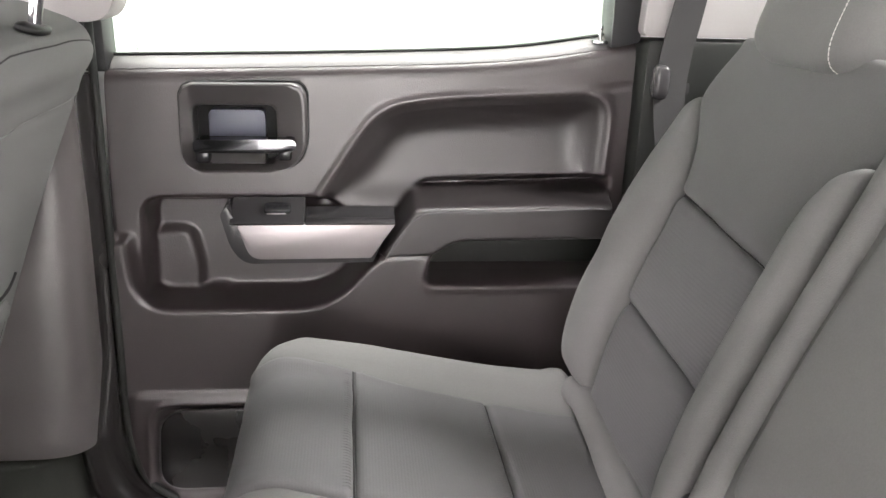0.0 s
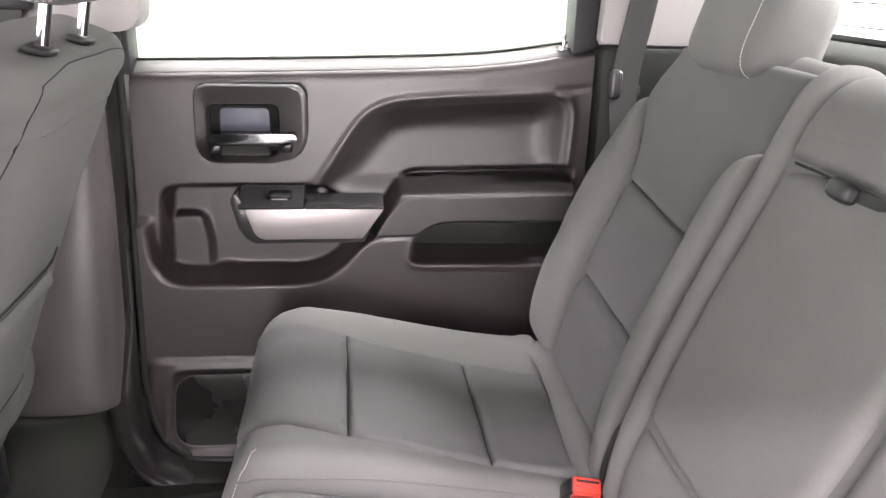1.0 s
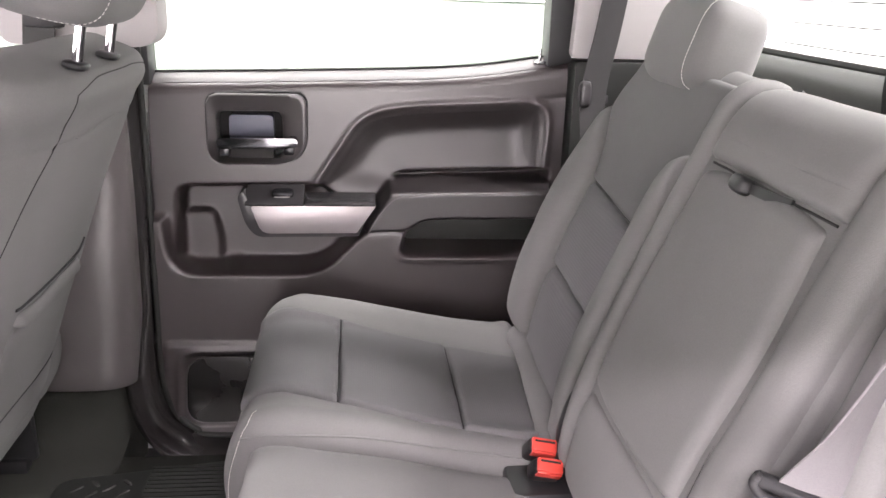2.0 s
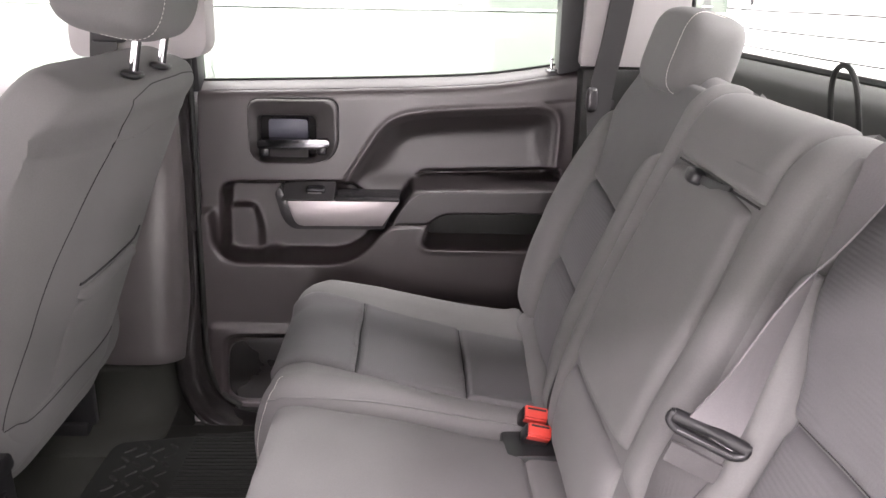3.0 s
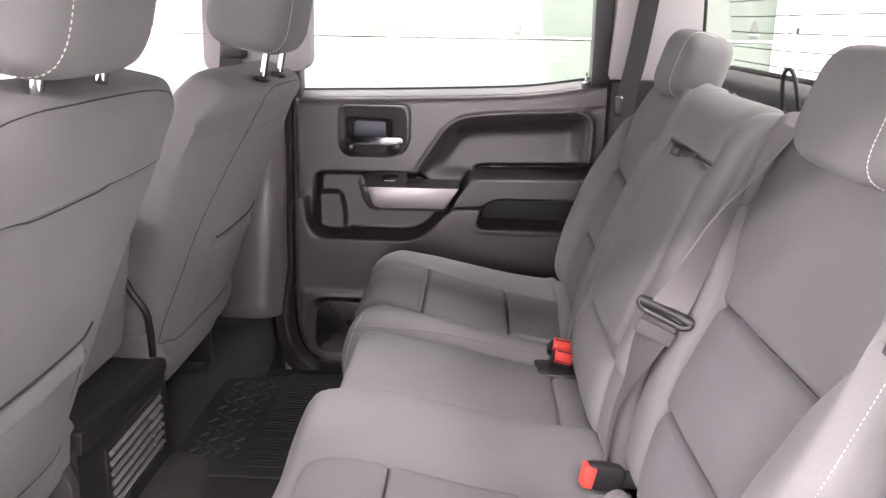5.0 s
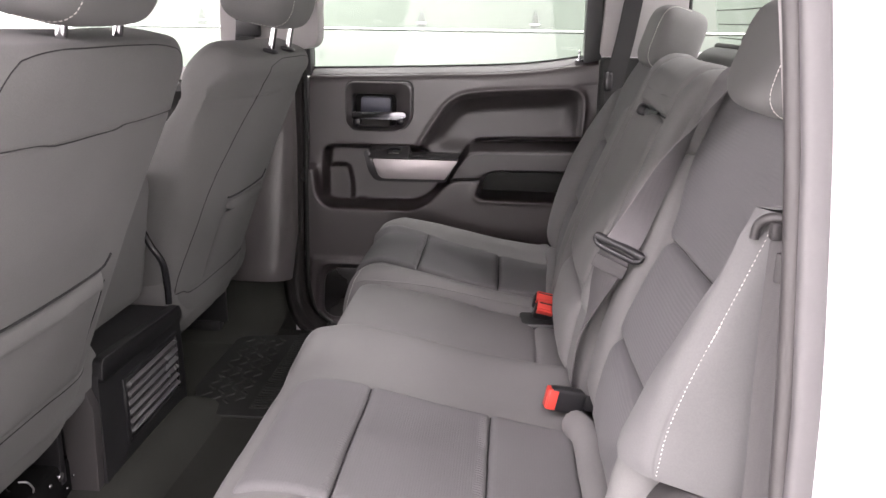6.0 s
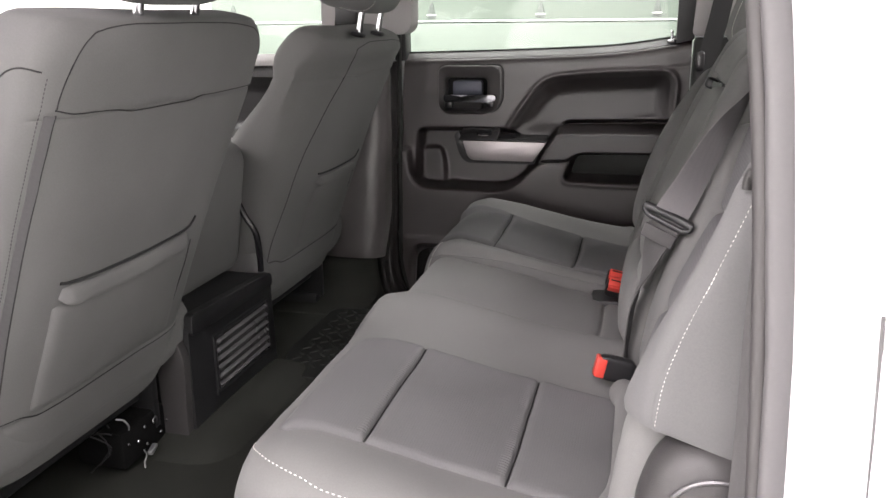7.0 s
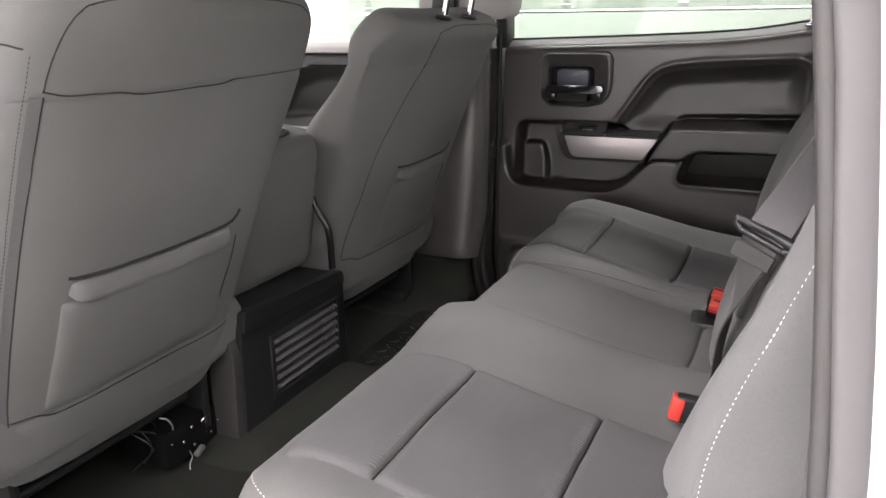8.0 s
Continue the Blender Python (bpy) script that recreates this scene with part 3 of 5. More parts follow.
# ---- far rear door: one moulded panel shaped as a relief ----
def sdf(px, pz, pts):
    """Signed distance to a polygon, negative inside."""
    pts = np.array(pts)
    d = np.full(px.shape, 1e9)
    inside = np.zeros(px.shape, bool)
    for a, b in zip(pts, np.roll(pts, -1, axis=0)):
        ex, ez = b - a
        wx, wz = px - a[0], pz - a[1]
        t = np.clip((wx * ex + wz * ez) / (ex * ex + ez * ez), 0, 1)
        d = np.minimum(d, (wx - ex * t) ** 2 + (wz - ez * t) ** 2)
        cross = ((a[1] <= pz) != (b[1] <= pz)) & (px < (b[0] - a[0]) * (pz - a[1]) / (b[1] - a[1] + 1e-12) + a[0])
        inside ^= cross
    return np.where(inside, -1, 1) * np.sqrt(d)


def step(d, w):
    """1 well inside, 0 outside, over a band of w metres inward of the outline."""
    t = np.clip(-d / w, 0, 1)
    return t * t * (3 - 2 * t)


def blurred(a, k):
    """Softened by repeated averaging over 2k + 1 cells."""
    for axis in (0, 1):
        for _ in range(3):
            pad_ = np.concatenate([np.repeat(np.take(a, [0], axis), k, axis), a, np.repeat(np.take(a, [-1], axis), k, axis)], axis)
            c = np.cumsum(np.concatenate([np.zeros_like(np.take(pad_, [0], axis)), pad_], axis), axis)
            n = a.shape[axis]
            a = (np.take(c, range(2 * k + 1, 2 * k + 1 + n), axis) - np.take(c, range(n), axis)) / (2 * k + 1)
    return a


def relief(name, xl, xr, z0, top, depth, mat, nx, nz, y=FAR):
    us, vs = np.linspace(0, 1, nx), np.linspace(0, 1, nz)
    V, U = np.meshgrid(vs, us, indexing="ij")
    x_mid = -0.515 + 0.78 * U
    tops = np.vectorize(top)(x_mid)
    Z = z0 + (tops - z0) * V
    XL = np.vectorize(xl)(Z)
    X = XL + (xr - XL) * U
    H = depth(X, Z, tops)
    co = np.stack([X, y - H, Z], -1).reshape(-1, 3)
    idx = np.arange(nx * nz).reshape(nz, nx)
    faces = np.stack([idx[:-1, :-1], idx[:-1, 1:], idx[1:, 1:], idx[1:, :-1]], -1).reshape(-1, 4)
    # a back sheet closes the panel
    rim = np.concatenate([idx[0, :], idx[1:, -1], idx[-1, -2::-1], idx[-2:0:-1, 0]])
    back = co[rim].copy()
    back[:, 1] = y + 0.075
    base = len(co)
    co = np.concatenate([co, back])
    k = len(rim)
    walls = [(int(rim[i]), int(rim[(i + 1) % k]), base + (i + 1) % k, base + i) for i in range(k)]
    me = bpy.data.meshes.new(name)
    me.from_pydata(co.tolist(), [], [tuple(map(int, f)) for f in faces] + walls + [tuple(range(base, base + k))])
    me.update()
    bm = bmesh.new()
    bm.from_mesh(me)
    bpy.data.meshes.remove(me)
    return bm


RECESS = rounded([(-0.214, 0.735), (-0.205, 0.765), (-0.118, 0.897), (-0.02, 0.910), (0.235, 0.922), (0.228, 0.76), (0.0, 0.72), (-0.15, 0.728)], [0.01, 0.03, 0.06, 0.08, 0.05, 0.01, 0.01, 0.01], 6)
ARM = rounded([(-0.128, 0.672), (-0.080, 0.752), (-0.055, 0.780), (0.24, 0.790), (0.24, 0.699), (-0.005, 0.697), (-0.035, 0.675)], [0.004, 0.05, 0.034, 0.004, 0.004, 0.02, 0.01], 8)
CUBBY = rounded([(-0.050, 0.622), (-0.030, 0.690), (0.28, 0.698), (0.28, 0.619)], [0.022, 0.03, 0.002, 0.002], 6)
POCKET = rounded([(-0.478, 0.575), (-0.470, 0.756), (-0.20, 0.758), (-0.118, 0.70), (-0.12, 0.575)], [0.01, 0.03, 0.02, 0.02, 0.02], 6)
LOWER = rounded([(-0.56, 0.702), (-0.486, 0.702), (-0.478, 0.596), (-0.200, 0.594), (-0.125, 0.678), (0.30, 0.69), (0.30, 0.1), (-0.56, 0.1)], [0.004, 0.008, 0.045, 0.05, 0.03, 0.01, 0.01, 0.01], 6)
SPEAKER = rounded([(-0.492, 0.24), (-0.480, 0.424), (-0.20, 0.424), (-0.20, 0.24)], 0.035, 6)
SPK_FRAME = rounded([(-0.53, 0.18), (-0.512, 0.446), (-0.15, 0.442), (-0.15, 0.18)], 0.02, 6)
CUPWELL = rounded([(-0.478, 0.57), (-0.468, 0.700), (-0.405, 0.700), (-0.392, 0.64), (-0.396, 0.57)], 0.02, 6)
NUB = rounded([(-0.388, 0.57), (-0.388, 0.602), (-0.352, 0.602), (-0.352, 0.57)], 0.008, 4)


BEZ_OUT = rounded([(-0.404, 0.802), (-0.402, 0.929), (-0.222, 0.930), (-0.222, 0.835), (-0.245, 0.802)], [0.03, 0.022, 0.022, 0.03, 0.03], 6)
BEZ_IN = rounded([(-0.388, 0.808), (-0.387, 0.894), (-0.268, 0.895), (-0.269, 0.808)], 0.014, 6)


def door_depth(X, Z, tops):
    H = np.zeros(X.shape)
    # shoulder that rolls outward to the glass
    s = np.clip((Z - (tops - 0.026)) / 0.026, 0, 1)
    H -= 0.040 * s ** 1.6
    H -= 0.0025 * np.exp(-((Z - (tops - 0.027)) / 0.002) ** 2)
    # fold line that runs on from the hollow to the rear edge
    H -= 0.004 * np.exp(-((Z - (0.922 + 0.15 * (X - 0.2))) / 0.0025) ** 2) * (X > 0.19)
    r = sdf(X, Z, RECESS)
    H += 0.005 * np.exp(-(r / 0.006) ** 2) * (Z > 0.74)
    # a rounded rim inside the outline, then the hollow, deepest at its top
    bowl = blurred(step(r + 0.012, 0.040), 4)
    H -= 0.006 * step(r, 0.006) + bowl * (0.026 - 0.014 * np.clip((0.880 - Z) / 0.13, 0, 1))
    H += 0.005 * np.exp(-((r + 0.012) / 0.008) ** 2) * (Z > 0.76)
    H -= 0.056 * step(sdf(X, Z, POCKET), 0.012)
    H += 0.014 * step(sdf(X, Z, CUPWELL), 0.010)
    H += 0.014 * step(sdf(X, Z, NUB), 0.008)
    low = step(sdf(X, Z, LOWER), 0.010)
    H = H * (1 - low) + low * 0.024
    a = sdf(X, Z, ARM)
    # rounded front lip, and behind it the pull hollow
    fall = np.clip((Z - (0.757 + 0.02 * X)) / 0.012, 0, 1)
    fall = fall * fall * (3 - 2 * fall)
    w = step(a, 0.007)
    H = H * (1 - w) + w * (0.064 * (1 - fall) - 0.045 * fall)
    c = sdf(X, Z, CUBBY)
    H -= 0.092 * step(c, 0.012)
    H += 0.003 * np.exp(-((c - 0.006) / 0.005) ** 2) * (Z < 0.665)
    H -= 0.045 * step(sdf(X, Z, BEZ_IN) - 0.006, 0.004)
    f = sdf(X, Z, SPK_FRAME)
    H += 0.006 * step(f, 0.008)
    k = sdf(X, Z, SPEAKER)
    H += 0.004 * np.exp(-(k / 0.005) ** 2)
    H -= 0.010 * step(k, 0.012)
    H -= 0.02 * np.clip((0.26 - Z) / 0.06, 0, 1) ** 2
    return blurred(H, 1)


door = thing("rear_door", (-0.1, FAR, 0.20), "grey-brown moulded rear truck door with silver trim, closed", "door", kind="structure")
xl = smooth_table([(0.20, -0.445), (0.24, -0.475), (0.30, -0.498), (0.40, -0.515), (0.60, -0.517), (0.84, -0.508), (1.0, -0.500)])
panel = relief("panel", xl, 0.264, 0.20, SILL, door_depth, DOOR_MAT, 330, 330)
insert = panel.copy()


def padded(faces):
    """Which faces of the door panel belong to the soft insert."""
    c = np.array([f.calc_center_median()[:] for f in faces])
    p, q = c[:, 0], c[:, 2]
    return ((sdf(p, q, RECESS) < -0.004) | ((sdf(p, q, ARM) < -0.001) & (sdf(p, q, CUBBY) > 0))) & (c[:, 1] < FAR + 0.07)


soft = padded(list(panel.faces))
for sheet, keep in ((panel, False), (insert, True)):
    bmesh.ops.delete(sheet, geom=[f for f, k in zip(list(sheet.faces), soft) if k != keep], context="FACES")
piece("panel", panel, DOOR_MAT, door)
piece("arm_rest_insert", insert, DOOR_VINYL, door, "darker soft vinyl arm rest and hollow")
# black sheet added over the cubby's back wall to stand for its shade
piece("cubby_shade", box(-0.034, 0.262, 1.316, 1.328, 0.628, 0.692, 0.003), RUBBER, door, "black sheet added for the shade in the cubby")
piece("armrest_seam", tube([(-0.112, 1.197, 0.676), (-0.090, 1.197, 0.715), (-0.064, 1.197, 0.744), (-0.03, 1.196, 0.752), (0.09, 1.196, 0.754), (0.215, 1.196, 0.757)], 0.0011, 40, 6), BEZEL, door, "stitched seam")

# speaker cover in its frame
cover = rounded([(-0.478, 0.262), (-0.468, 0.410), (-0.215, 0.410), (-0.215, 0.262)], 0.045, 8)
piece("speaker_cover", prism(cover, FAR - 0.0245, FAR - 0.014, "y", 0.003, 3), SILLM, door, "dark speaker cover")
piece("speaker_rim", tube([(x, FAR - 0.0235, z) for x, z in cover + cover[:1]], 0.0016, 120, 6), RING, door)

# inner handle in its bezel
def frame_ring(outer, inner, y_wall, y_face, y_in, n=44):
    """A raised surround: outer skirt, rounded face, and walls that drop into the hollow."""
    def resample(pts):
        pts = [Vector(p) for p in pts]
        pts.append(pts[0])
        L = [0]
        for a, b in zip(pts, pts[1:]):
            L.append(L[-1] + (b - a).length)
        out = []
        for i in range(n):
            s = L[-1] * i / n
            k = max(j for j in range(len(L)) if L[j] <= s + 1e-9)
            k = min(k, len(pts) - 2)
            t = (s - L[k]) / max(1e-9, L[k + 1] - L[k])
            out.append(pts[k].lerp(pts[k + 1], t))
        return out
    o, i_ = resample(outer), resample(inner)
    bm = bmesh.new()
    rings = []
    for f, y in ((0.0, y_wall), (0.015, y_face + 0.004), (0.05, y_face + 0.001), (0.11, y_face), (0.20, y_face + 0.0015), (0.50, y_face + 0.0075), (0.82, y_face + 0.0135), (0.93, y_face + 0.0165), (0.985, y_face + 0.022), (1.0, y_face + 0.030), (1.0, y_in)):
        rings.append([bm.verts.new((p.lerp(q, f).x, y, p.lerp(q, f).y)) for p, q in zip(o, i_)])
    for a, b in zip(rings, rings[1:]):
        for k in range(n):
            bm.faces.new((a[k], a[(k + 1) % n], b[(k + 1) % n], b[k]))
    bm.faces.new(rings[-1])
    return bm


bezel = piece("handle_bezel", frame_ring(BEZ_OUT, BEZ_IN, FAR + 0.006, FAR - 0.015, FAR + 0.040), RING, door, "glossy dark grey handle surround")
piece("bezel_groove", tube([(p[0], FAR - 0.001, p[1]) for p in BEZ_OUT + BEZ_OUT[:1]], 0.0022, 90, 6), SEAM, door)
piece("finger_cup", merge(prism(rounded([(-0.366, 0.848), (-0.366, 0.887), (-0.285, 0.887), (-0.285, 0.848)], [0.001, 0.010, 0.010, 0.001]), FAR + 0.012, FAR + 0.04, "y", 0.002)), CUP, door, "blue-grey finger cup")
piece("cup_floor", prism([(FAR + 0.0, 0.809), (FAR + 0.016, 0.834), (FAR + 0.04, 0.834), (FAR + 0.04, 0.809)], -0.366, -0.285, "x", 0.002), SOFT, door)
piece("cup_lining", prism(rounded([(-0.387, 0.809), (-0.386, 0.893), (-0.269, 0.894), (-0.270, 0.809)], 0.012), FAR + 0.036, FAR + 0.044, "y"), SEAM, door)
piece("release_lever", merge(prism(rounded([(-0.383, 0.832), (-0.383, 0.851), (-0.262, 0.852), (-0.239, 0.852), (-0.237, 0.837), (-0.262, 0.832)], 0.008), FAR - 0.032, FAR - 0.012, "y", 0.0085, 5), box(-0.380, -0.366, FAR - 0.02, FAR + 0.02, 0.834, 0.848, 0.004), box(-0.256, -0.240, FAR - 0.02, FAR + 0.01, 0.836, 0.852, 0.004)), LEVER, door, "chrome release lever")
piece("lever_pivot", merge(box(-0.384, -0.364, FAR - 0.012, FAR + 0.02, 0.812, 0.834, 0.004), box(-0.266, -0.246, FAR - 0.012, FAR + 0.02, 0.816, 0.836, 0.004)), GLOSS, door)

# switch panel and silver trim
piece("silver_trim", prism(rounded([(-0.326, 0.7285), (-0.094, 0.7305), (-0.131, 0.677), (-0.308, 0.676)], [0.006, 0.003, 0.003, 0.018], 8), 1.2125, 1.262, "y", 0.004, 3), SILVER, door, "satin silver trim")
sw = piece("switch_panel", merge(prism([(1.206, 0.7335), (1.213, 0.737), (1.262, 0.760), (1.265, 0.730), (1.21, 0.729)], -0.336, -0.2285, "x", 0.003, 2), prism([(1.208, 0.7335), (1.214, 0.7365), (1.262, 0.744), (1.265, 0.730), (1.21, 0.729)], -0.227, -0.095, "x", 0.002, 2)), SWITCH, door, "dark glossy window switch panel")
piece("switch_surround", prism(rounded([(-0.350, 0.744), (-0.340, 0.757), (-0.328, 0.733), (-0.100, 0.732), (-0.128, 0.669), (-0.318, 0.668), (-0.337, 0.692)], [0.006, 0.006, 0.003, 0.003, 0.003, 0.022, 0.016], 6), 1.2165, 1.264, "y", 0.005, 3), SWITCH, door)
piece("window_switch", turned(blob((0.040, 0.020, 0.012), 4, 20, 10), Matrix.Translation((-0.268, 1.232, 0.749)) @ pose(0, 0, 0, 27)), GLOSS, sw)
piece("switch_edge", box(-0.283, -0.255, 1.2185, 1.2205, 0.7438, 0.7454, 0.0006), SILVER, sw)

# lock pin, window glass and frame
piece("lock_pin", merge(tube([(0.213, 1.283, 0.985), (0.213, 1.283, 1.012)], 0.0028, 4, 10), turned(blob((0.008, 0.008, 0.008), 2), Matrix.Translation((0.213, 1.283, 1.013))), turned(blob((0.024, 0.020, 0.008), 3), Matrix.Translation((0.213, 1.283, 0.992)))), CHROME, door, "slim lock pin")
pane = piece("pane", prism([(-0.50, 0.94), (0.235, 0.98), (0.215, 1.45), (-0.50, 1.45)], 1.306, 1.309), GLASS, door, "clear window glass")
pane.visible_shadow = False
piece("window_frame", merge(prism(rounded([(0.224, 0.985), (0.268, 0.995), (0.262, 1.45), (0.222, 1.45)], 0.006), 1.262, 1.320, "y", 0.006, 3), prism([(-0.53, 0.94), (-0.498, 0.94), (-0.498, 1.45), (-0.53, 1.45)], 1.262, 1.320, "y", 0.004), prism([(-0.53, 1.41), (0.26, 1.41), (0.26, 1.45), (-0.53, 1.45)], 1.264, 1.318, "y", 0.004)), BLACK, door, "black window frame")
piece("glass_seal", tube([(-0.50, 1.303, SILL(-0.5) + 0.003), (-0.168, 1.303, SILL(-0.168) + 0.003), (0.068, 1.303, SILL(0.068) + 0.003), (0.225, 1.303, SILL(0.225) + 0.003)], 0.0024, 30, 6), RUBBER, door)
# band added along the door top, with the light on it put into its colour
piece("lit_sill_band", loft([[(x, y, SILL(x) + h) for y, h in ((1.3015, 0.001), (1.291, -0.002), (1.278, -0.0085), (1.272, -0.0145), (1.280, -0.020), (1.3015, -0.012))] for x in [lerp(-0.497, 0.222, i / 24) for i in range(25)]]), LIT_SILL, door, "paler grey band, light on the door top put into colour")
lab = [box(-0.482 + i * 0.0075, -0.4765 + i * 0.0075, 1.3045, 1.3052, 0.987 + j * 0.0055, 0.9885 + j * 0.0055) for i in range(2) for j in range(4)]
piece("glass_mark", merge(*lab), BEZEL, door, "small grey etched bars")

# front passenger door, seen between the seats
fd = thing("front_door", (-1.1, FAR, 0.30), "dark front passenger door panel with a moulded hollow", "door", kind="structure")
F_REC = rounded([(-1.30, 0.70), (-1.20, 0.86), (-1.10, 0.895), (-0.74, 0.895), (-0.72, 0.72)], 0.04, 6)
FDOOR = material("dark_door_plastic", (0.020, 0.019, 0.019), rough=0.5, grain=700, bump=0.2, vary=0.12)
F_ARM = rounded([(-1.35, 0.64), (-1.22, 0.735), (-0.78, 0.735), (-0.78, 0.64)], 0.02, 6)


def front_depth(X, Z, tops):
    H = -0.028 * np.clip((Z - 0.915) / 0.03, 0, 1) ** 2
    r = sdf(X, Z, F_REC)
    H += 0.006 * np.exp(-(r / 0.007) ** 2) - 0.035 * step(r, 0.05)
    H += 0.075 * step(sdf(X, Z, F_ARM), 0.03)
    return H


piece("panel", relief("panel", lambda z: -1.45, -0.70, 0.28, lambda x: 0.945, front_depth, FDOOR, 90, 90), FDOOR, fd)
piece("belt_line", prism(rounded([(1.232, 0.925), (1.236, 0.942), (1.250, 0.956), (1.288, 0.958), (1.288, 0.925)], 0.006), -1.45, -0.705, "x"), LINER, fd, "pale grey window ledge")
piece("pull_trim", box(-1.22, -0.92, 1.180, 1.20, 0.705, 0.722, 0.005), SILVER, fd, "satin silver pull trim")
p2 = piece("pane", prism([(-1.45, 0.93), (-0.70, 0.93), (-0.70, 1.44), (-1.25, 1.44)], 1.292, 1.296), GLASS, fd)
p2.visible_shadow = False


# ---- rear bench ----
BACK = smooth_table([(0.44, 0.132), (0.50, 0.145), (0.62, 0.165), (0.72, 0.195), (0.82, 0.235), (0.92, 0.274), (1.02, 0.318), (1.10, 0.355)])
TOP = smooth_table([(-0.34, 0.470), (-0.315, 0.500), (-0.285, 0.545), (-0.245, 0.566), (-0.157, 0.556), (0.025, 0.517), (0.17, 0.497), (0.25, 0.495)])


def as_curve(v):
    return v if callable(v) else (lambda t: v)


def back_surface(y0, y1, z0, z1, off=0.0):
    """Patch of the backrest; y0, y1 and off may be curves over the height, z0 and z1 over the breadth."""
    a, b, o = as_curve(y0), as_curve(y1), as_curve(off)
    lo, hi = as_curve(z0), as_curve(z1)

    def f(u, v):
        z = lerp(lo(u), hi(u), v)
        return (BACK(z) + o(z), lerp(a(z), b(z), u), z)
    return f


def rolled_surface(y0, y1, z0, off=0.0, drop=0.0):
    """Patch of the backrest that runs up and rolls back over its top edge."""
    prof = [(BACK(z) + off, 0, z) for z in np.linspace(z0, 0.975, 10)]
    prof += [(BACK(0.995) + off + 0.002, 0, 0.998 - drop), (BACK(1.01) + off + 0.012, 0, 1.014 - drop), (BACK(1.02) + off + 0.030, 0, 1.017 - drop), (BACK(1.02) + off + 0.050, 0, 1.010 - drop), (BACK(1.02) + off + 0.064, 0, 0.996 - drop)]
    line = spline(prof, 60)

    def f(u, v):
        k = min(59, int(v * 60))
        p = line[k].lerp(line[k + 1], v * 60 - k)
        return (p.x, lerp(y0, y1, u), p.z)
    return f


def seat_surface(x0, x1, y0, y1, lift, off=0.0):
    """Patch of the cushion's top; lift(y) raises the bolsters."""
    a, b = as_curve(y0), as_curve(y1)

    def f(u, v):
        x = lerp(x0, x1, u)
        y = lerp(a(x), b(x), v)
        return (x, y, TOP(x) + off + lift(y))
    return f


def cushion_body(y0, y1, lift, r=0.045, front=-0.318, rear=0.19, n=26, nose=0.0, r1=None):
    """The stuffed block of a seat cushion: one side profile carried across the seat and drawn in at both ends."""
    prof = [(rear, 0.34), (front + 0.05, 0.335), (front + 0.012, 0.38), (front, 0.44), (front + 0.010, 0.495 + nose), (front + 0.035, 0.545 + nose)]
    tops = [(x, None) for x in np.linspace(front + 0.075, rear - 0.03, 14)]
    secs = []
    ts = [0.5 - 0.5 * math.cos(math.pi * i / n) for i in range(n + 1)]
    for t in ts:
        y = lerp(y0, y1, t)
        k = r if t < 0.5 or r1 is None else r1
        e = float(edge_curve(min(t, 1 - t) * (y1 - y0) / k))
        ring = []
        for x, z in prof + tops + [(rear, 0.47)]:
            zz = TOP(x) - 0.004 + lift(y) if z is None else z + (lift(y) if z > 0.48 else 0)
            cx, cz = -0.06, 0.43
            ring.append((cx + (x - cx) * (1 - (1 - e) * k / 0.26), y, cz + (zz - cz) * (1 - (1 - e) * min(k, 0.075) / 0.12)))
        secs.append([p[:] for p in spline(ring, 72)])
    return loft(secs)


def bump(y, a, b, h):
    """Raised towards a (0) from b: a smooth rise."""
    t = min(1, max(0, (y - b) / (a - b)))
    return h * t * t * (3 - 2 * t)


def headrest(parent, x, y, z, wide=0.27, tall=0.165, deep=0.105, lean=17, side=1, posts=True, post_z=0.05):
    base = Matrix.Translation((x, y, z)) @ pose(0, 0, 0, 0, lean, 0)
    h = piece("headrest", turned(blob((deep, wide, tall), 4.2, 44, 30, 0.05, -0.006), base), CLOTH, parent)
    for s in (-1,):
        loop = [base @ Vector((-deep * (abs(math.cos(a)) ** 0.5) * 0.505, s * wide * 0.34, tall * 0.505 * math.copysign(abs(math.sin(a)) ** 0.5, math.sin(a)))) for a in [math.pi * k / 16 - math.pi / 2 for k in range(17)]]
        piece("stitching", stitches(snap(h, loop, 80, 0.0002), 80, 0.0042, 0.0007, 42), STITCH, h, "pale contrast stitching", stuffed=False)
    if posts:
        for s in (-1, 1):
            top = base @ Vector((0, s * 0.07, -tall * 0.40))
            foot = base @ Vector((0, s * 0.07, -tall * 0.5 - post_z))
            piece("post", tube([foot, top], 0.006, 4, 12), CHROME, parent, "chrome headrest post")
            piece("post_collar", turned(blob((0.034, 0.040, 0.014), 3), Matrix.Translation(foot + Vector((0, 0, 0.006)))), BLACK, parent)
    return h


def seat_seams(parent, y0, y1, lift, xs=(-0.1585, 0.0235)):
    for x in xs:
        piece("cross_seam", tube([(x, y, TOP(x) + lift(y) - 0.0030) for y in np.linspace(as_curve(y0)(x) + 0.002, as_curve(y1)(x) - 0.002, 9)], 0.0013, 20, 6), SEAM, parent)


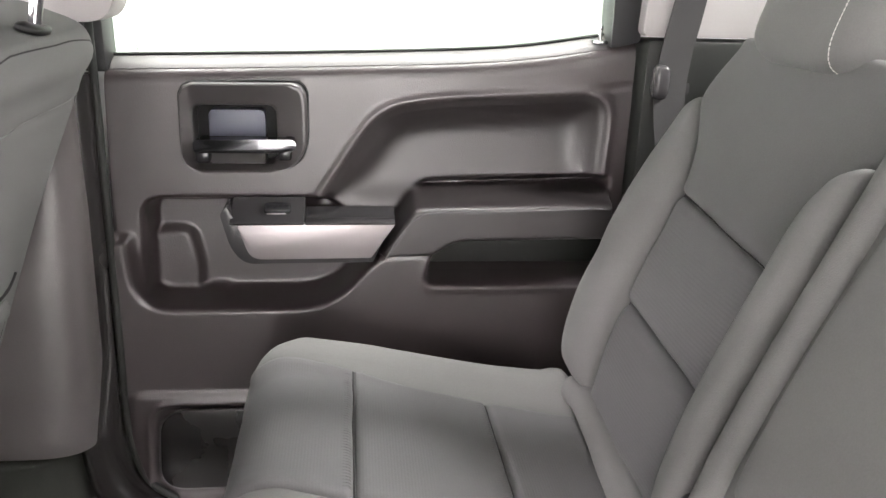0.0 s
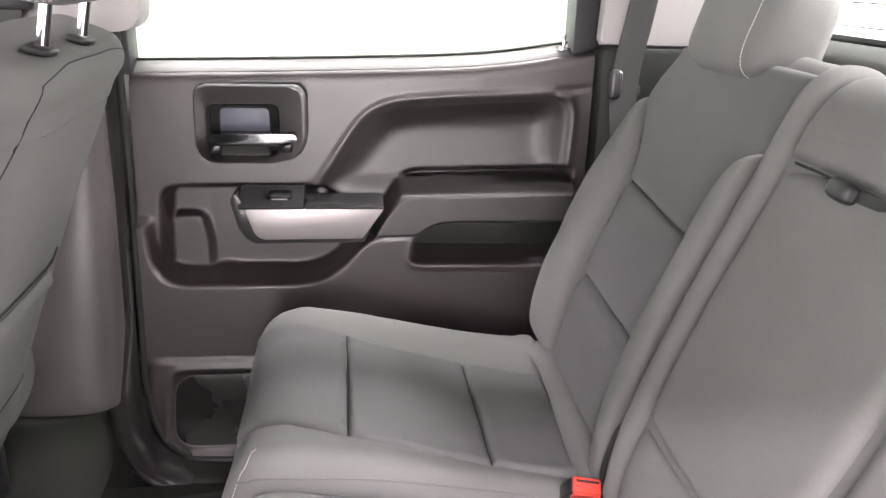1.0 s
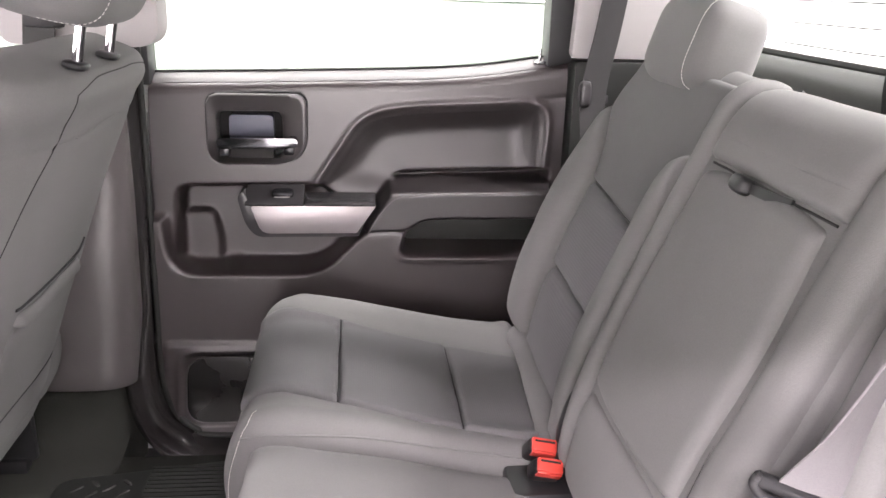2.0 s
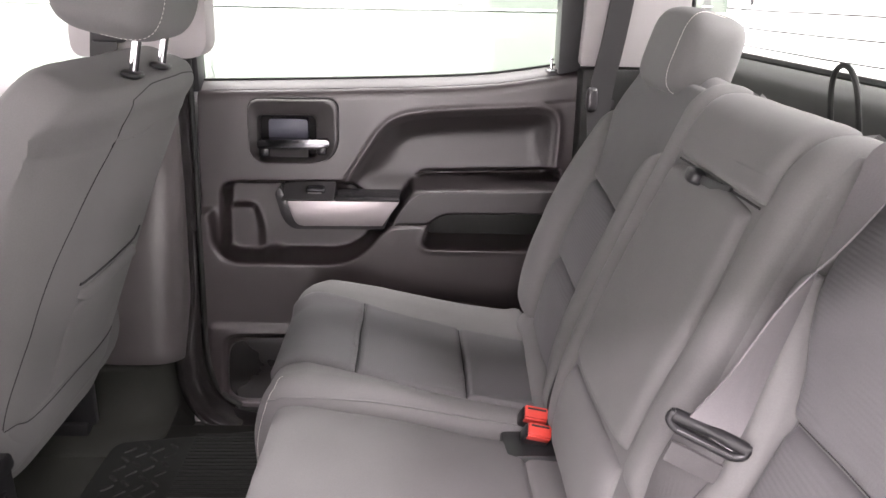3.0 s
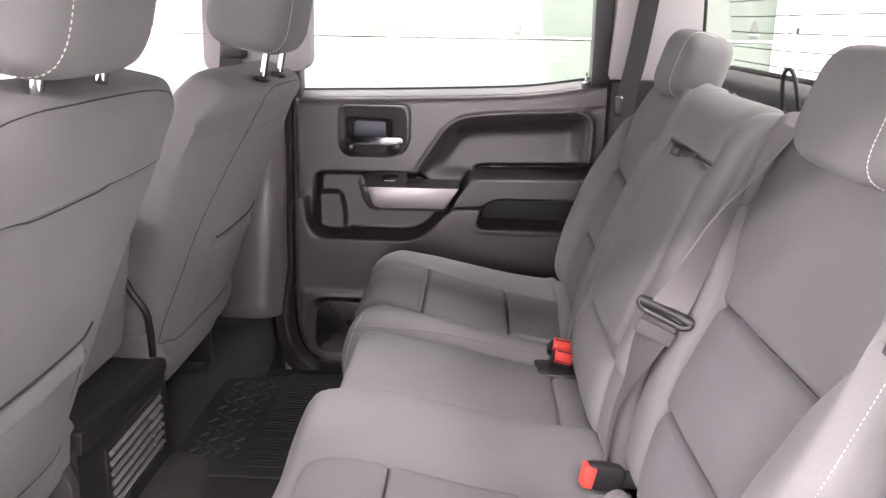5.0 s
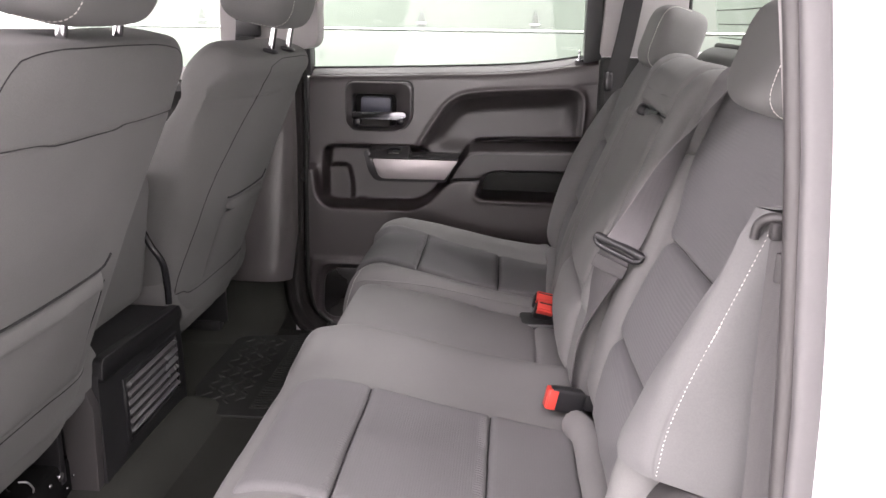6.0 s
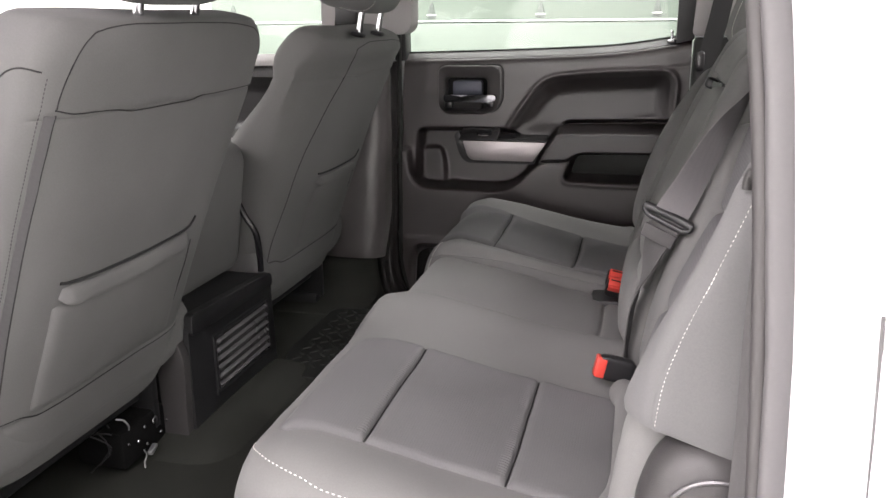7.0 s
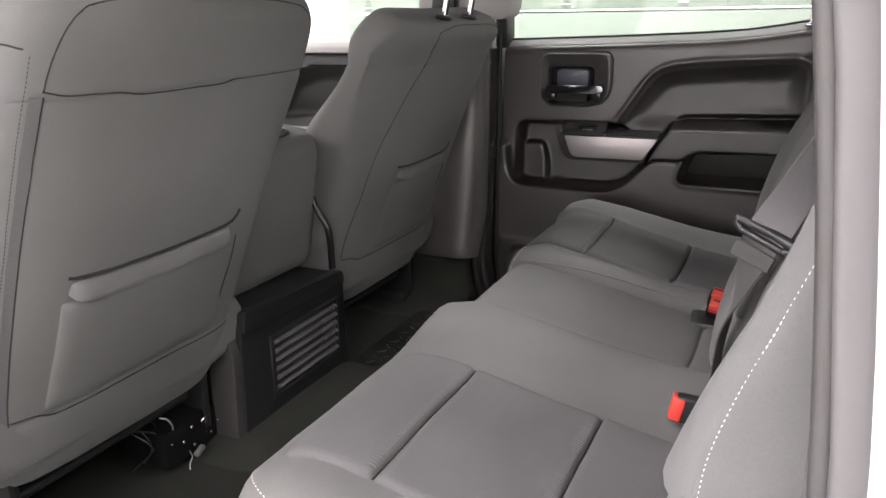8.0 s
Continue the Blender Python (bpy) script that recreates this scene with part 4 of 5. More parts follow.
def back_seams(parent, edge_a, edge_b, lines, z0, z1, off):
    """Dark seams sunk between the back panels; lines: heights over the breadth."""
    a, b = as_curve(edge_a), as_curve(edge_b)
    for line in lines:
        piece("cross_seam", tube([(BACK(line(u)) + off(line(u)) + 0.001, lerp(a(line(u)), b(line(u)), u), line(u)) for u in np.linspace(0, 1, 8)], 0.0017, 16, 6), SEAM, parent)
    for e in (a, b):
        piece("long_seam", tube([(BACK(z) + off(z) + 0.001, e(z), z) for z in np.linspace(z0, z1, 18)], 0.0015, 50, 6), SEAM, parent)


# passenger-side rear seat
FY0, FY1 = 0.705, 1.140
far_lift = lambda y: bump(y, 1.13, 1.05, 0.050) + bump(y, 0.70, 0.80, 0.034)
seat = thing("rear_seat", (0.0, 0.92, FLOOR_Z), "grey cloth rear seat with dark ribbed inserts", "car seat", "rear bench seats")
far_cush = piece("cushion", cushion_body(FY0, FY1, far_lift, 0.058), CLOTH, seat)
panels = []
far_a = smooth_table([(-0.31, 0.826), (-0.19, 0.802), (0.0, 0.766), (0.15, 0.738)])
far_b = smooth_table([(-0.31, 1.092), (-0.16, 1.072), (0.0, 1.052), (0.15, 1.036)])
for nm, x0, x1 in (("front_panel", -0.298, -0.1595), ("middle_panel", -0.1570, 0.0225), ("rear_panel", 0.0245, 0.150)):
    panels.append(piece(nm, pad(seat_surface(x0, x1, far_a, far_b, far_lift, -0.004), 0.009, 0.009, 20, 24, 0.014, 0.003, out=(0, 0, 1)), INSERT, seat, "dark ribbed cloth insert"))
for nm, xs in (("gathered_seam", (-0.1592, -0.176)), ("gathered_seam", (0.0228, 0.003))):
    piece(nm, gathers(panels, xs[0], xs[1], far_a(xs[0]) + 0.012, far_b(xs[0]) - 0.012), INSERT, seat, "puckered cloth along the seam", stuffed=False)
seat_seams(seat, far_a, far_b, far_lift)
piece("rear_roll", tube([(0.146, 0.728, 0.507), (0.152, 0.76, 0.516), (0.160, 0.90, 0.522), (0.166, 1.04, 0.525), (0.164, 1.082, 0.516)], 0.024, 30, 16), CLOTH, seat, "rolled cloth edge")
piece("side_welt", tube(snap(far_cush, [(-0.295, FY0 + 0.012, 0.545), (-0.25, FY0 + 0.002, 0.556), (-0.12, FY0 - 0.002, 0.552), (0.0, FY0, 0.530), (0.10, FY0 + 0.004, 0.510)], 60, 0.0004), 0.0016, 60, 6), CLOTH, seat, stuffed=False)
piece("stitching", stitches(snap(far_cush, [(-0.316, FY0 + 0.02, 0.44), (-0.312, FY0 + 0.014, 0.49), (-0.300, FY0 + 0.012, 0.53), (-0.285, FY0 + 0.02, 0.565), (-0.272, FY0 + 0.05, 0.59)], 40, 0.0004), 40, 0.0036, 0.0005, 34), STITCH, seat, "pale contrast stitching", stuffed=False)
ins_in = smooth_table([(0.53, 0.765), (0.84, 0.765), (0.885, 0.760), (0.912, 0.742), (0.935, 0.718), (1.01, 0.704)])
FAR_SET = smooth_table([(0.50, 0.026), (0.68, 0.031), (0.84, 0.032), (0.93, 0.037), (1.03, 0.044)])
far_low, far_high = (lambda u: 0.668 + 0.010 * u), (lambda u: 0.806 + 0.018 * u)
far_back = piece("backrest", pad(back_surface(0.694, 1.118, 0.50, 1.028, lambda z: FAR_SET(z) + 0.026), 0.024, 0.045, 30, 36, 0.11, squircle=0.06, out=(-1, 0, 0.3)), CLOTH, seat)
outer = smooth_table([(0.53, 1.036), (0.60, 1.034), (0.70, 1.036), (0.83, 1.036), (0.875, 1.055), (0.905, 1.090), (0.935, 1.128)])
ins_edge = smooth_table([(0.53, 1.031), (0.60, 1.029), (0.70, 1.031), (0.83, 1.031), (0.875, 1.050), (0.905, 1.085), (0.935, 1.118), (1.0, 1.10)])
outline = smooth_table([(0.52, 1.128), (0.60, 1.144), (0.66, 1.142), (0.715, 1.124), (0.75, 1.128), (0.85, 1.138), (0.925, 1.130)])
far_out = smooth_table([(0.54, 0.014), (0.80, 0.016), (0.87, 0.028), (0.93, 0.046)])
piece("side_bolster", pad(back_surface(outer, outline, 0.540, 0.932, far_out), 0.026, 0.035, 16, 40, 0.05, 0.006, out=(-1, 0, 0.3)), CLOTH, seat, "rounded side bolster")
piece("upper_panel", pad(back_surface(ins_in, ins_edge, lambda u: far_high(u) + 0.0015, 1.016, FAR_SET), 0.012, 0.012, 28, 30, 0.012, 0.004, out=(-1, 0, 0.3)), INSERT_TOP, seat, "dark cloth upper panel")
piece("middle_panel", pad(back_surface(0.765, ins_edge, lambda u: far_low(u) + 0.0015, lambda u: far_high(u) - 0.0015, FAR_SET), 0.013, 0.014, 22, 22, 0.012, 0.006, out=(-1, 0, 0.3)), INSERT_BACK, seat, "dark ribbed middle panel")
piece("lower_panel", pad(back_surface(0.765, ins_edge, 0.520, lambda u: far_low(u) - 0.0015, FAR_SET), 0.017, 0.022, 22, 26, 0.012, 0.006, out=(-1, 0, 0.3)), INSERT_BACK, seat, "dark ribbed lower panel")
piece("inner_bolster", pad(back_surface(0.702, lambda z: ins_in(z) - 0.005, 0.515, 0.935, 0.012), 0.024, 0.024, 14, 40, 0.05, 0.003, out=(-1, 0, 0.3)), CLOTH, seat, "narrow raised inner bolster")
piece("top_piping", tube(snap(far_back, [(0.342, 1.09, 1.008), (0.346, 1.05, 1.017), (0.346, 0.98, 1.018), (0.346, 0.85, 1.018), (0.346, 0.76, 1.016), (0.346, 0.712, 1.010)], 50, 0.0), 0.0020, 50, 8), SEAM, seat, stuffed=False)
back_seams(seat, 0.762, lambda z: outer(z) - 0.0025, (far_high, far_low), 0.545, 0.93, FAR_SET)
headrest(seat, 0.382, 0.938, 1.052, 0.225, 0.138)

# centre seat: flat cushion, fold-down arm rest and pull strap
mid_lift = lambda y: -0.014
seat = thing("rear_seat", (0.0, 0.56, FLOOR_Z), "narrow grey cloth rear centre seat with a fold-down arm rest", "car seat", "rear bench seats")
piece("cushion", cushion_body(0.424, 0.704, mid_lift, 0.02, -0.296, 0.18), CLOTH, seat)
piece("cushion_panel", pad(seat_surface(-0.268, 0.10, 0.436, 0.692, mid_lift, -0.004), 0.008, 0.02, 24, 18, 0.012, 0.005, out=(0, 0, 1)), CLOTH, seat)
piece("cushion_panel", pad(seat_surface(0.103, 0.16, 0.436, 0.692, mid_lift, -0.004), 0.007, 0.012, 12, 18, 0.012, 0.001, out=(0, 0, 1)), CLOTH, seat)
piece("backrest", pad(back_surface(0.312, 0.690, 0.50, 1.012, 0.022), 0.022, 0.04, 30, 36, 0.13, out=(-1, 0, 0.3)), CLOTH, seat)
piece("frame_pad", pad(rolled_surface(0.652, 0.692, 0.52, 0.004), 0.018, 0.020, 14, 60, 0.02, out=(-1, 0, 0.6)), CLOTH, seat)
piece("frame_pad", pad(rolled_surface(0.316, 0.372, 0.64, 0.004, 0.010), 0.018, 0.022, 14, 60, 0.02, out=(-1, 0, 0.6)), CLOTH, seat)
piece("top_pad", pad(rolled_surface(0.374, 0.650, 0.9455, 0.004, 0.005), 0.017, 0.020, 28, 40, 0.02, 0.003, out=(-1, 0, 0.6)), CLOTH, seat)
piece("arm_rest", pad(back_surface(0.384, 0.645, 0.652, 0.9445, 0.002), 0.014, 0.014, 28, 34, 0.02, 0.006, squircle=0.24, out=(-1, 0, 0.3)), CLOTH, seat, "folded-up padded arm rest")
piece("arm_groove", tube([(BACK(z) + 0.001, 0.379, z) for z in np.linspace(0.66, 0.935, 12)], 0.0024, 30, 6), SEAM, seat)
piece("arm_groove", tube([(BACK(z) + 0.001, 0.649, z) for z in np.linspace(0.66, 0.935, 12)], 0.0016, 30, 6), SEAM, seat)
piece("arm_groove", tube([(BACK(0.944) - 0.002, y, 0.944) for y in np.linspace(0.385, 0.64, 8)], 0.0015, 20, 6), SEAM, seat)
piece("lower_pad", pad(back_surface(0.384, 0.645, 0.520, 0.645, 0.0), 0.016, 0.03, 22, 18, 0.02, 0.006, out=(-1, 0, 0.3)), CLOTH, seat)
piece("pull_strap", merge(turned(blob((0.022, 0.036, 0.019), 3.2, 28, 18), Matrix.Translation((0.266, 0.533, 0.944)) @ pose(0, 0, 0, 0, 20, -8)), ribbon([(0.268, 0.520, 0.944), (0.270, 0.490, 0.944), (0.278, 0.455, 0.944)], (0.4, 0, 1), 0.010, 0.004, 16)), BLACK, seat, "short black pull strap")
piece("hinge_cover", turned(blob((0.022, 0.012, 0.085), 3.0), Matrix.Translation((0.156, 0.697, 0.580)) @ pose(0, 0, 0, 0, 14, 0)), BLACK, seat, "black plastic hinge cover")

# driver-side rear seat
NY0, NY1 = -0.200, 0.430
near_lift = lambda y: bump(y, -0.20, -0.06, 0.026) + bump(y, 0.43, 0.23, 0.024) - 0.010
seat = thing("rear_seat", (0.0, 0.10, FLOOR_Z), "wide grey cloth rear seat with dark ribbed inserts", "car seat", "rear bench seats")
cush = piece("cushion", cushion_body(NY0, NY1, near_lift, 0.125, -0.334, r1=0.030, n=34), CLOTH, seat)
panels = []
for nm, x0, x1 in (("front_panel", -0.275, -0.1595), ("middle_panel", -0.1570, 0.0225), ("rear_panel", 0.0245, 0.150)):
    panels.append(piece(nm, pad(seat_surface(x0, x1, -0.078, 0.219, near_lift, -0.004), 0.009, 0.009, 20, 24, 0.014, 0.003, out=(0, 0, 1)), INSERT, seat, "dark ribbed cloth insert"))
for nm, xs in (("gathered_seam", (-0.1592, -0.176)), ("gathered_seam", (0.0228, 0.003))):
    piece(nm, gathers(panels, xs[0], xs[1], -0.078 + 0.012, 0.219 - 0.012), INSERT, seat, "puckered cloth along the seam", stuffed=False)
piece("stitching", stitches(snap(cush, [(-0.318, -0.06, 0.520), (-0.295, -0.112, 0.540), (-0.255, -0.150, 0.550), (-0.205, -0.176, 0.552), (-0.165, -0.188, 0.548), (-0.08, -0.196, 0.538), (0.02, -0.197, 0.524), (0.10, -0.197, 0.510)]), 80, 0.0042, 0.0007, 62), STITCH, seat, "pale contrast stitching", stuffed=False)
NEAR_SET = smooth_table([(0.50, 0.040), (0.65, 0.046), (0.79, 0.055), (0.90, 0.050), (1.03, 0.042)])
near_low, near_high = (lambda u: 0.655 - 0.009 * u), (lambda u: 0.800 - 0.010 * u)
near_back = piece("backrest", pad(back_surface(lambda z: -0.10 - 0.095 * min(1, max(0, (z - 0.62) / 0.06)), 0.308, 0.50, 1.028, lambda z: NEAR_SET(z) + 0.026), 0.024, 0.045, 30, 36, 0.10, squircle=0.06, out=(-1, 0, 0.3)), CLOTH, seat)
nout = smooth_table([(0.52, -0.098), (0.60, -0.096), (0.70, -0.102), (0.83, -0.116), (0.88, -0.140), (0.91, -0.165), (0.935, -0.192)])
nin = smooth_table([(0.52, 0.205), (0.60, 0.222), (0.646, 0.229), (0.79, 0.240), (0.83, 0.256), (0.865, 0.280), (0.90, 0.294), (1.01, 0.298)])
sew = smooth_table([(0.66, 0.186), (0.70, 0.190), (0.738, 0.197), (0.78, 0.210), (0.844, 0.234), (0.90, 0.255), (0.93, 0.266)])
secs = []
for i in range(27):
    z = lerp(0.668, 0.934, i / 26)
    e = float(edge_curve(min(i + 1, 26 - i) / 3.0))
    b, n = BACK(z), nout(z)
    face = [(b + 0.020, n + 0.004), (b + 0.004, n - 0.004), (b - 0.014, n - 0.018), (b - 0.024, (n - 0.196) / 2 - 0.004), (sew(z) - 0.016, -0.183), (sew(z) - 0.004, -0.195), (sew(z) + 0.010, -0.2005), (0.29, -0.2005), (0.335, -0.192)]
    ring = [(p.x, p.y) for p in spline([(x, y, 0) for x, y in face], 40)] + [(0.345, -0.16), (0.345, n + 0.004)]
    cx, cy = 0.27, -0.165
    low = 0.30 * (1 - i / 26)
    secs.append([(cx + (x - cx) * (0.80 + 0.20 * e), cy + (y - cy) * (0.72 + 0.28 * e), z - low * max(0, x - 0.19)) for x, y in ring])
# darker cloth than the other bolsters: shade put into its colour
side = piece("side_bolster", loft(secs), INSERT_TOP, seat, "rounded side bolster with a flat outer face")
piece("lower_bolster", tube([(0.206, -0.140, 0.70), (0.192, -0.132, 0.65), (0.182, -0.128, 0.59), (0.174, -0.126, 0.53), (0.166, -0.126, 0.49)], 0.029, 30, 18), CLOTH, seat, "rounded lower end of the bolster")
piece("stitching", stitches(snap(side, [(sew(z), -0.201, z) for z in (0.915, 0.87, 0.80, 0.73, 0.69, 0.674)]), 80, 0.0044, 0.0007, 52), STITCH, seat, "pale contrast stitching", stuffed=False)
piece("upper_panel", pad(back_surface(lambda z: -0.105 if z < 0.83 else nout(z) + 0.005 if z < 0.935 else -0.190, nin, lambda u: near_high(u) + 0.0015, 1.016, NEAR_SET), 0.012, 0.012, 28, 30, 0.012, 0.004, out=(-1, 0, 0.3)), INSERT_BACK, seat, "dark cloth upper panel")
piece("middle_panel", pad(back_surface(lambda z: nout(z) + 0.005, lambda z: nin(z) - 0.004, lambda u: near_low(u) + 0.0015, lambda u: near_high(u) - 0.0015, NEAR_SET), 0.014, 0.016, 26, 22, 0.012, 0.007, out=(-1, 0, 0.3)), INSERT_BACK, seat, "dark ribbed middle panel")
piece("lower_panel", pad(back_surface(lambda z: nout(z) + 0.005, lambda z: nin(z) - 0.004, 0.520, lambda u: near_low(u) - 0.0015, NEAR_SET), 0.018, 0.022, 26, 22, 0.012, 0.007, out=(-1, 0, 0.3)), INSERT_BACK, seat)
piece("inner_bolster", pad(back_surface(nin, lambda z: 0.310, 0.52, 0.905, 0.040), 0.017, 0.030, 18, 36, 0.05, 0.004, out=(-1, 0, 0.3)), CLOTH, seat, "broad inner bolster")
piece("top_piping", tube(snap(near_back, [(0.342, -0.17, 1.010), (0.346, -0.05, 1.017), (0.346, 0.10, 1.017), (0.346, 0.24, 1.016), (0.344, 0.295, 1.008)], 50, 0.0), 0.0020, 50, 8), SEAM, seat, stuffed=False)
seat_seams(seat, -0.078, 0.219, near_lift)
piece("rear_roll", tube([(0.150, -0.10, 0.505), (0.164, -0.06, 0.514), (0.166, 0.05, 0.517), (0.164, 0.16, 0.514), (0.152, 0.215, 0.505)], 0.022, 30, 14), CLOTH, seat, "rolled cloth edge")
back_seams(seat, lambda z: nout(z) + 0.002, lambda z: nin(z) - 0.002, (near_high, near_low), 0.535, 0.90, NEAR_SET)
headrest(seat, 0.376, 0.098, 1.046, 0.26, 0.140)
piece("pivot_cover", turned(blob((0.150, 0.100, 0.150), 2.8, 40, 28), Matrix.Translation((0.252, -0.168, 0.580)) @ pose(0, 0, 0, 0, 15, 0)), SOFT, seat, "dark grey plastic pivot cover")
piece("pivot_rim", tube([(0.252 + 0.052 * math.cos(a), -0.2150, 0.580 + 0.052 * math.sin(a)) for a in [2 * math.pi * k / 24 for k in range(25)]], 0.0026, 72, 8), BEZEL, seat)
piece("seat_base", box(-0.16, 0.40, -0.20, 1.12, FLOOR_Z, 0.345, 0.01), BLACK, seat, "black plastic base under the bench")


# ---- seat belts and buckles ----
def buckle(x, y, z, turn, label, size=0.86, long=0.075):
    """A buckle with its red button at (x, y, z); turn: pose of its axis, up when upright."""
    b = thing("seat_belt_buckle", (x, y, z), label, "seat belt buckle", "rear seat belt buckles")
    m = Matrix.Translation((x, y, z)) @ turn @ Matrix.Diagonal((size, size, size, 1))
    piece("body", turned(blob((0.050, 0.027, long), 5, 32, 16), m @ Matrix.Translation((0, 0, -0.001 - long / 2))), BLACK, b)
    piece("press_button", turned(merge(box(-0.021, 0.021, -0.0115, 0.0115, -0.010, 0.002, 0.003), box(-0.020, 0.020, -0.0150, -0.0110, -0.018, -0.001, 0.0015)), m), RED, b, "red press button")
    piece("slot", turned(box(-0.017, 0.017, 0.004, 0.0075, 0.0010, 0.0026), m), SEAM, b)
    piece("stalk", turned(box(-0.016, 0.016, -0.005, 0.005, -0.13, -0.07, 0.003), m), BLACK, b)
    return b


buckle(0.124, 0.690, 0.541, pose(0, 0, 0, 38, 12, 0), "black seat belt buckle with a red button", 0.84, 0.050)
buckle(0.125, 0.656, 0.532, pose(0, 0, 0, 38, 12, 0), "black seat belt buckle with a red button", 0.84, 0.050)
buckle(0.109, 0.238, 0.537, pose(0, 0, 0, 0, -78, 10), "black seat belt buckle with a red button, lying on the cushion", 0.78)
well = thing("buckle_well", (0.12, 0.68, 0.50), "dark plastic buckle pocket between the cushions", "seat trim")
piece("lining", box(0.072, 0.17, 0.640, 0.722, 0.46, 0.498, 0.006), BLACK, well)

belt = thing("lap_belt", (0.324, 0.24, 1.035), "grey webbing centre seat belt hanging over the backrest", "seat belt")
piece("webbing", ribbon([(0.397, 0.261, 1.021), (0.367, 0.267, 1.022), (0.342, 0.271, 1.02), (0.334, 0.271, 1.016), (0.327, 0.268, 1.003), (0.31, 0.264, 0.974), (0.292, 0.26, 0.942), (0.274, 0.256, 0.913), (0.257, 0.252, 0.883), (0.241, 0.248, 0.852), (0.226, 0.245, 0.821), (0.214, 0.244, 0.797), (0.201, 0.243, 0.773)],
                        [(0.19, 0.95, 0.24), (0.2, 0.91, 0.37), (-0.01, 0.9, 0.43), (-0.35, 0.93, -0.12), (-0.18, 0.98, -0.03), (0.02, 0.99, -0.14), (0.26, 0.93, -0.27), (0.51, 0.77, -0.4), (0.67, 0.6, -0.43), (0.76, 0.5, -0.42), (0.83, 0.32, -0.45), (0.88, 0.04, -0.47), (0.86, -0.28, -0.43)], 0.048, 0.0018, 70), WEB, belt)
# lower run in the shaded copy of the webbing colour
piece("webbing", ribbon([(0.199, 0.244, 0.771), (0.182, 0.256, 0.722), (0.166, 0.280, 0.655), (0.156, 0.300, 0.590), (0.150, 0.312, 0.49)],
                        [(-0.89, 0.28, 0.36), (-0.50, 0.80, 0.0), (0.0, 0.90, -0.38), (0.1, 0.9, -0.4), (0.1, 0.95, -0.3)], 0.047, 0.0018, 50), WEB_SHADE, belt, "lower webbing with its shade put into the colour")
ax, ay = Vector((0.068, -0.021, -0.027)).normalized(), Vector((0.10, 0.0, 0.20)).normalized()
az = ax.cross(ay).normalized()
if az.y > 0:
    az = -az
ay = az.cross(ax)
if ay.z < 0:
    ax, ay = -ax, -ay
pm = Matrix.Translation((0.200, 0.243, 0.774)) @ Matrix((ax, ay, az)).transposed().to_4x4()
rim = [Vector((x, y, 0.0)) for x, y in rounded([(-0.036, -0.001), (-0.036, 0.005), (0.036, 0.005), (0.036, -0.002), (0.028, -0.0075), (-0.028, -0.0065)], 0.005, 4)]
piece("latch_plate", turned(merge(tube([p[:] for p in rim + rim[:1]], 0.0044, 90, 10), tube([(-0.035, 0.004, -0.001), (0.0, 0.005, -0.003), (0.035, 0.004, -0.001)], 0.0066, 20, 12)), pm), BLACK, belt, "black latch plate")
piece("latch_slot", turned(box(-0.0262, 0.0262, -0.0062, -0.0048, 0.001, 0.0050, 0.0006), pm), BEZEL, belt, "bright bar in the slot")
# fold and side belt use the shaded webbing colour too
piece("belt_fold", turned(box(-0.0250, 0.0250, -0.038, -0.018, -0.004, 0.0042, 0.002), pm), WEB_SHADE, belt, "doubled stitched fold")
belt = thing("side_seat_belt", (0.262, -0.252, 0.93), "grey webbing seat belt running down the rear pillar", "seat belt")
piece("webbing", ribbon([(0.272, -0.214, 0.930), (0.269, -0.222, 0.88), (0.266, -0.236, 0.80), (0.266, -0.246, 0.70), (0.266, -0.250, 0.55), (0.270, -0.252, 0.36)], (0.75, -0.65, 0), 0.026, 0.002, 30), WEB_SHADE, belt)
piece("guide", merge(tube([(0.250, -0.199, 0.912), (0.251, -0.202, 0.924), (0.257, -0.206, 0.931), (0.267, -0.212, 0.933), (0.280, -0.219, 0.932)], 0.0042, 20, 10), box(0.258, 0.268, -0.218, -0.207, 0.914, 0.930, 0.003)), SOFT, belt, "moulded belt guide")
piece("belt_stop", turned(box(-0.009, 0.009, -0.003, 0.003, -0.013, 0.013, 0.002), Matrix.Translation((0.270, -0.227, 0.893)) @ pose(0, 0, 0, 0, 0, -41)), SOFT, belt)

belt = thing("side_seat_belt", (0.33, 1.225, 1.15), "grey webbing seat belt running down the rear pillar", "seat belt")
piece("webbing", ribbon([(0.370, 1.228, 1.40), (0.345, 1.226, 1.22), (0.322, 1.222, 1.06), (0.306, 1.214, 0.98), (0.298, 1.200, 0.92), (0.30, 1.17, 0.84)], (1, 0, 0.1), 0.046, 0.002, 40), DARK_WEB, belt)
piece("guide", merge(turned(blob((0.024, 0.03, 0.05), 3.5), Matrix.Translation((0.283, 1.205, 0.945))), box(0.275, 0.33, 1.205, 1.226, 0.925, 0.945, 0.005)), SWITCH, belt, "moulded belt guide")

belt = thing("shoulder_belt", (-0.675, 1.19, 1.2), "black seat belt hanging on the middle pillar", "seat belt")
piece("webbing", ribbon([(-0.625, 1.182, 1.46), (-0.632, 1.180, 1.25), (-0.640, 1.178, 1.10), (-0.650, 1.170, 0.98)], (1, 0, 0), 0.05, 0.003, 20), RUBBER, belt)
piece("guide", box(-0.668, -0.604, 1.168, 1.190, 1.040, 1.100, 0.008), BLACK, belt, "black belt guide")

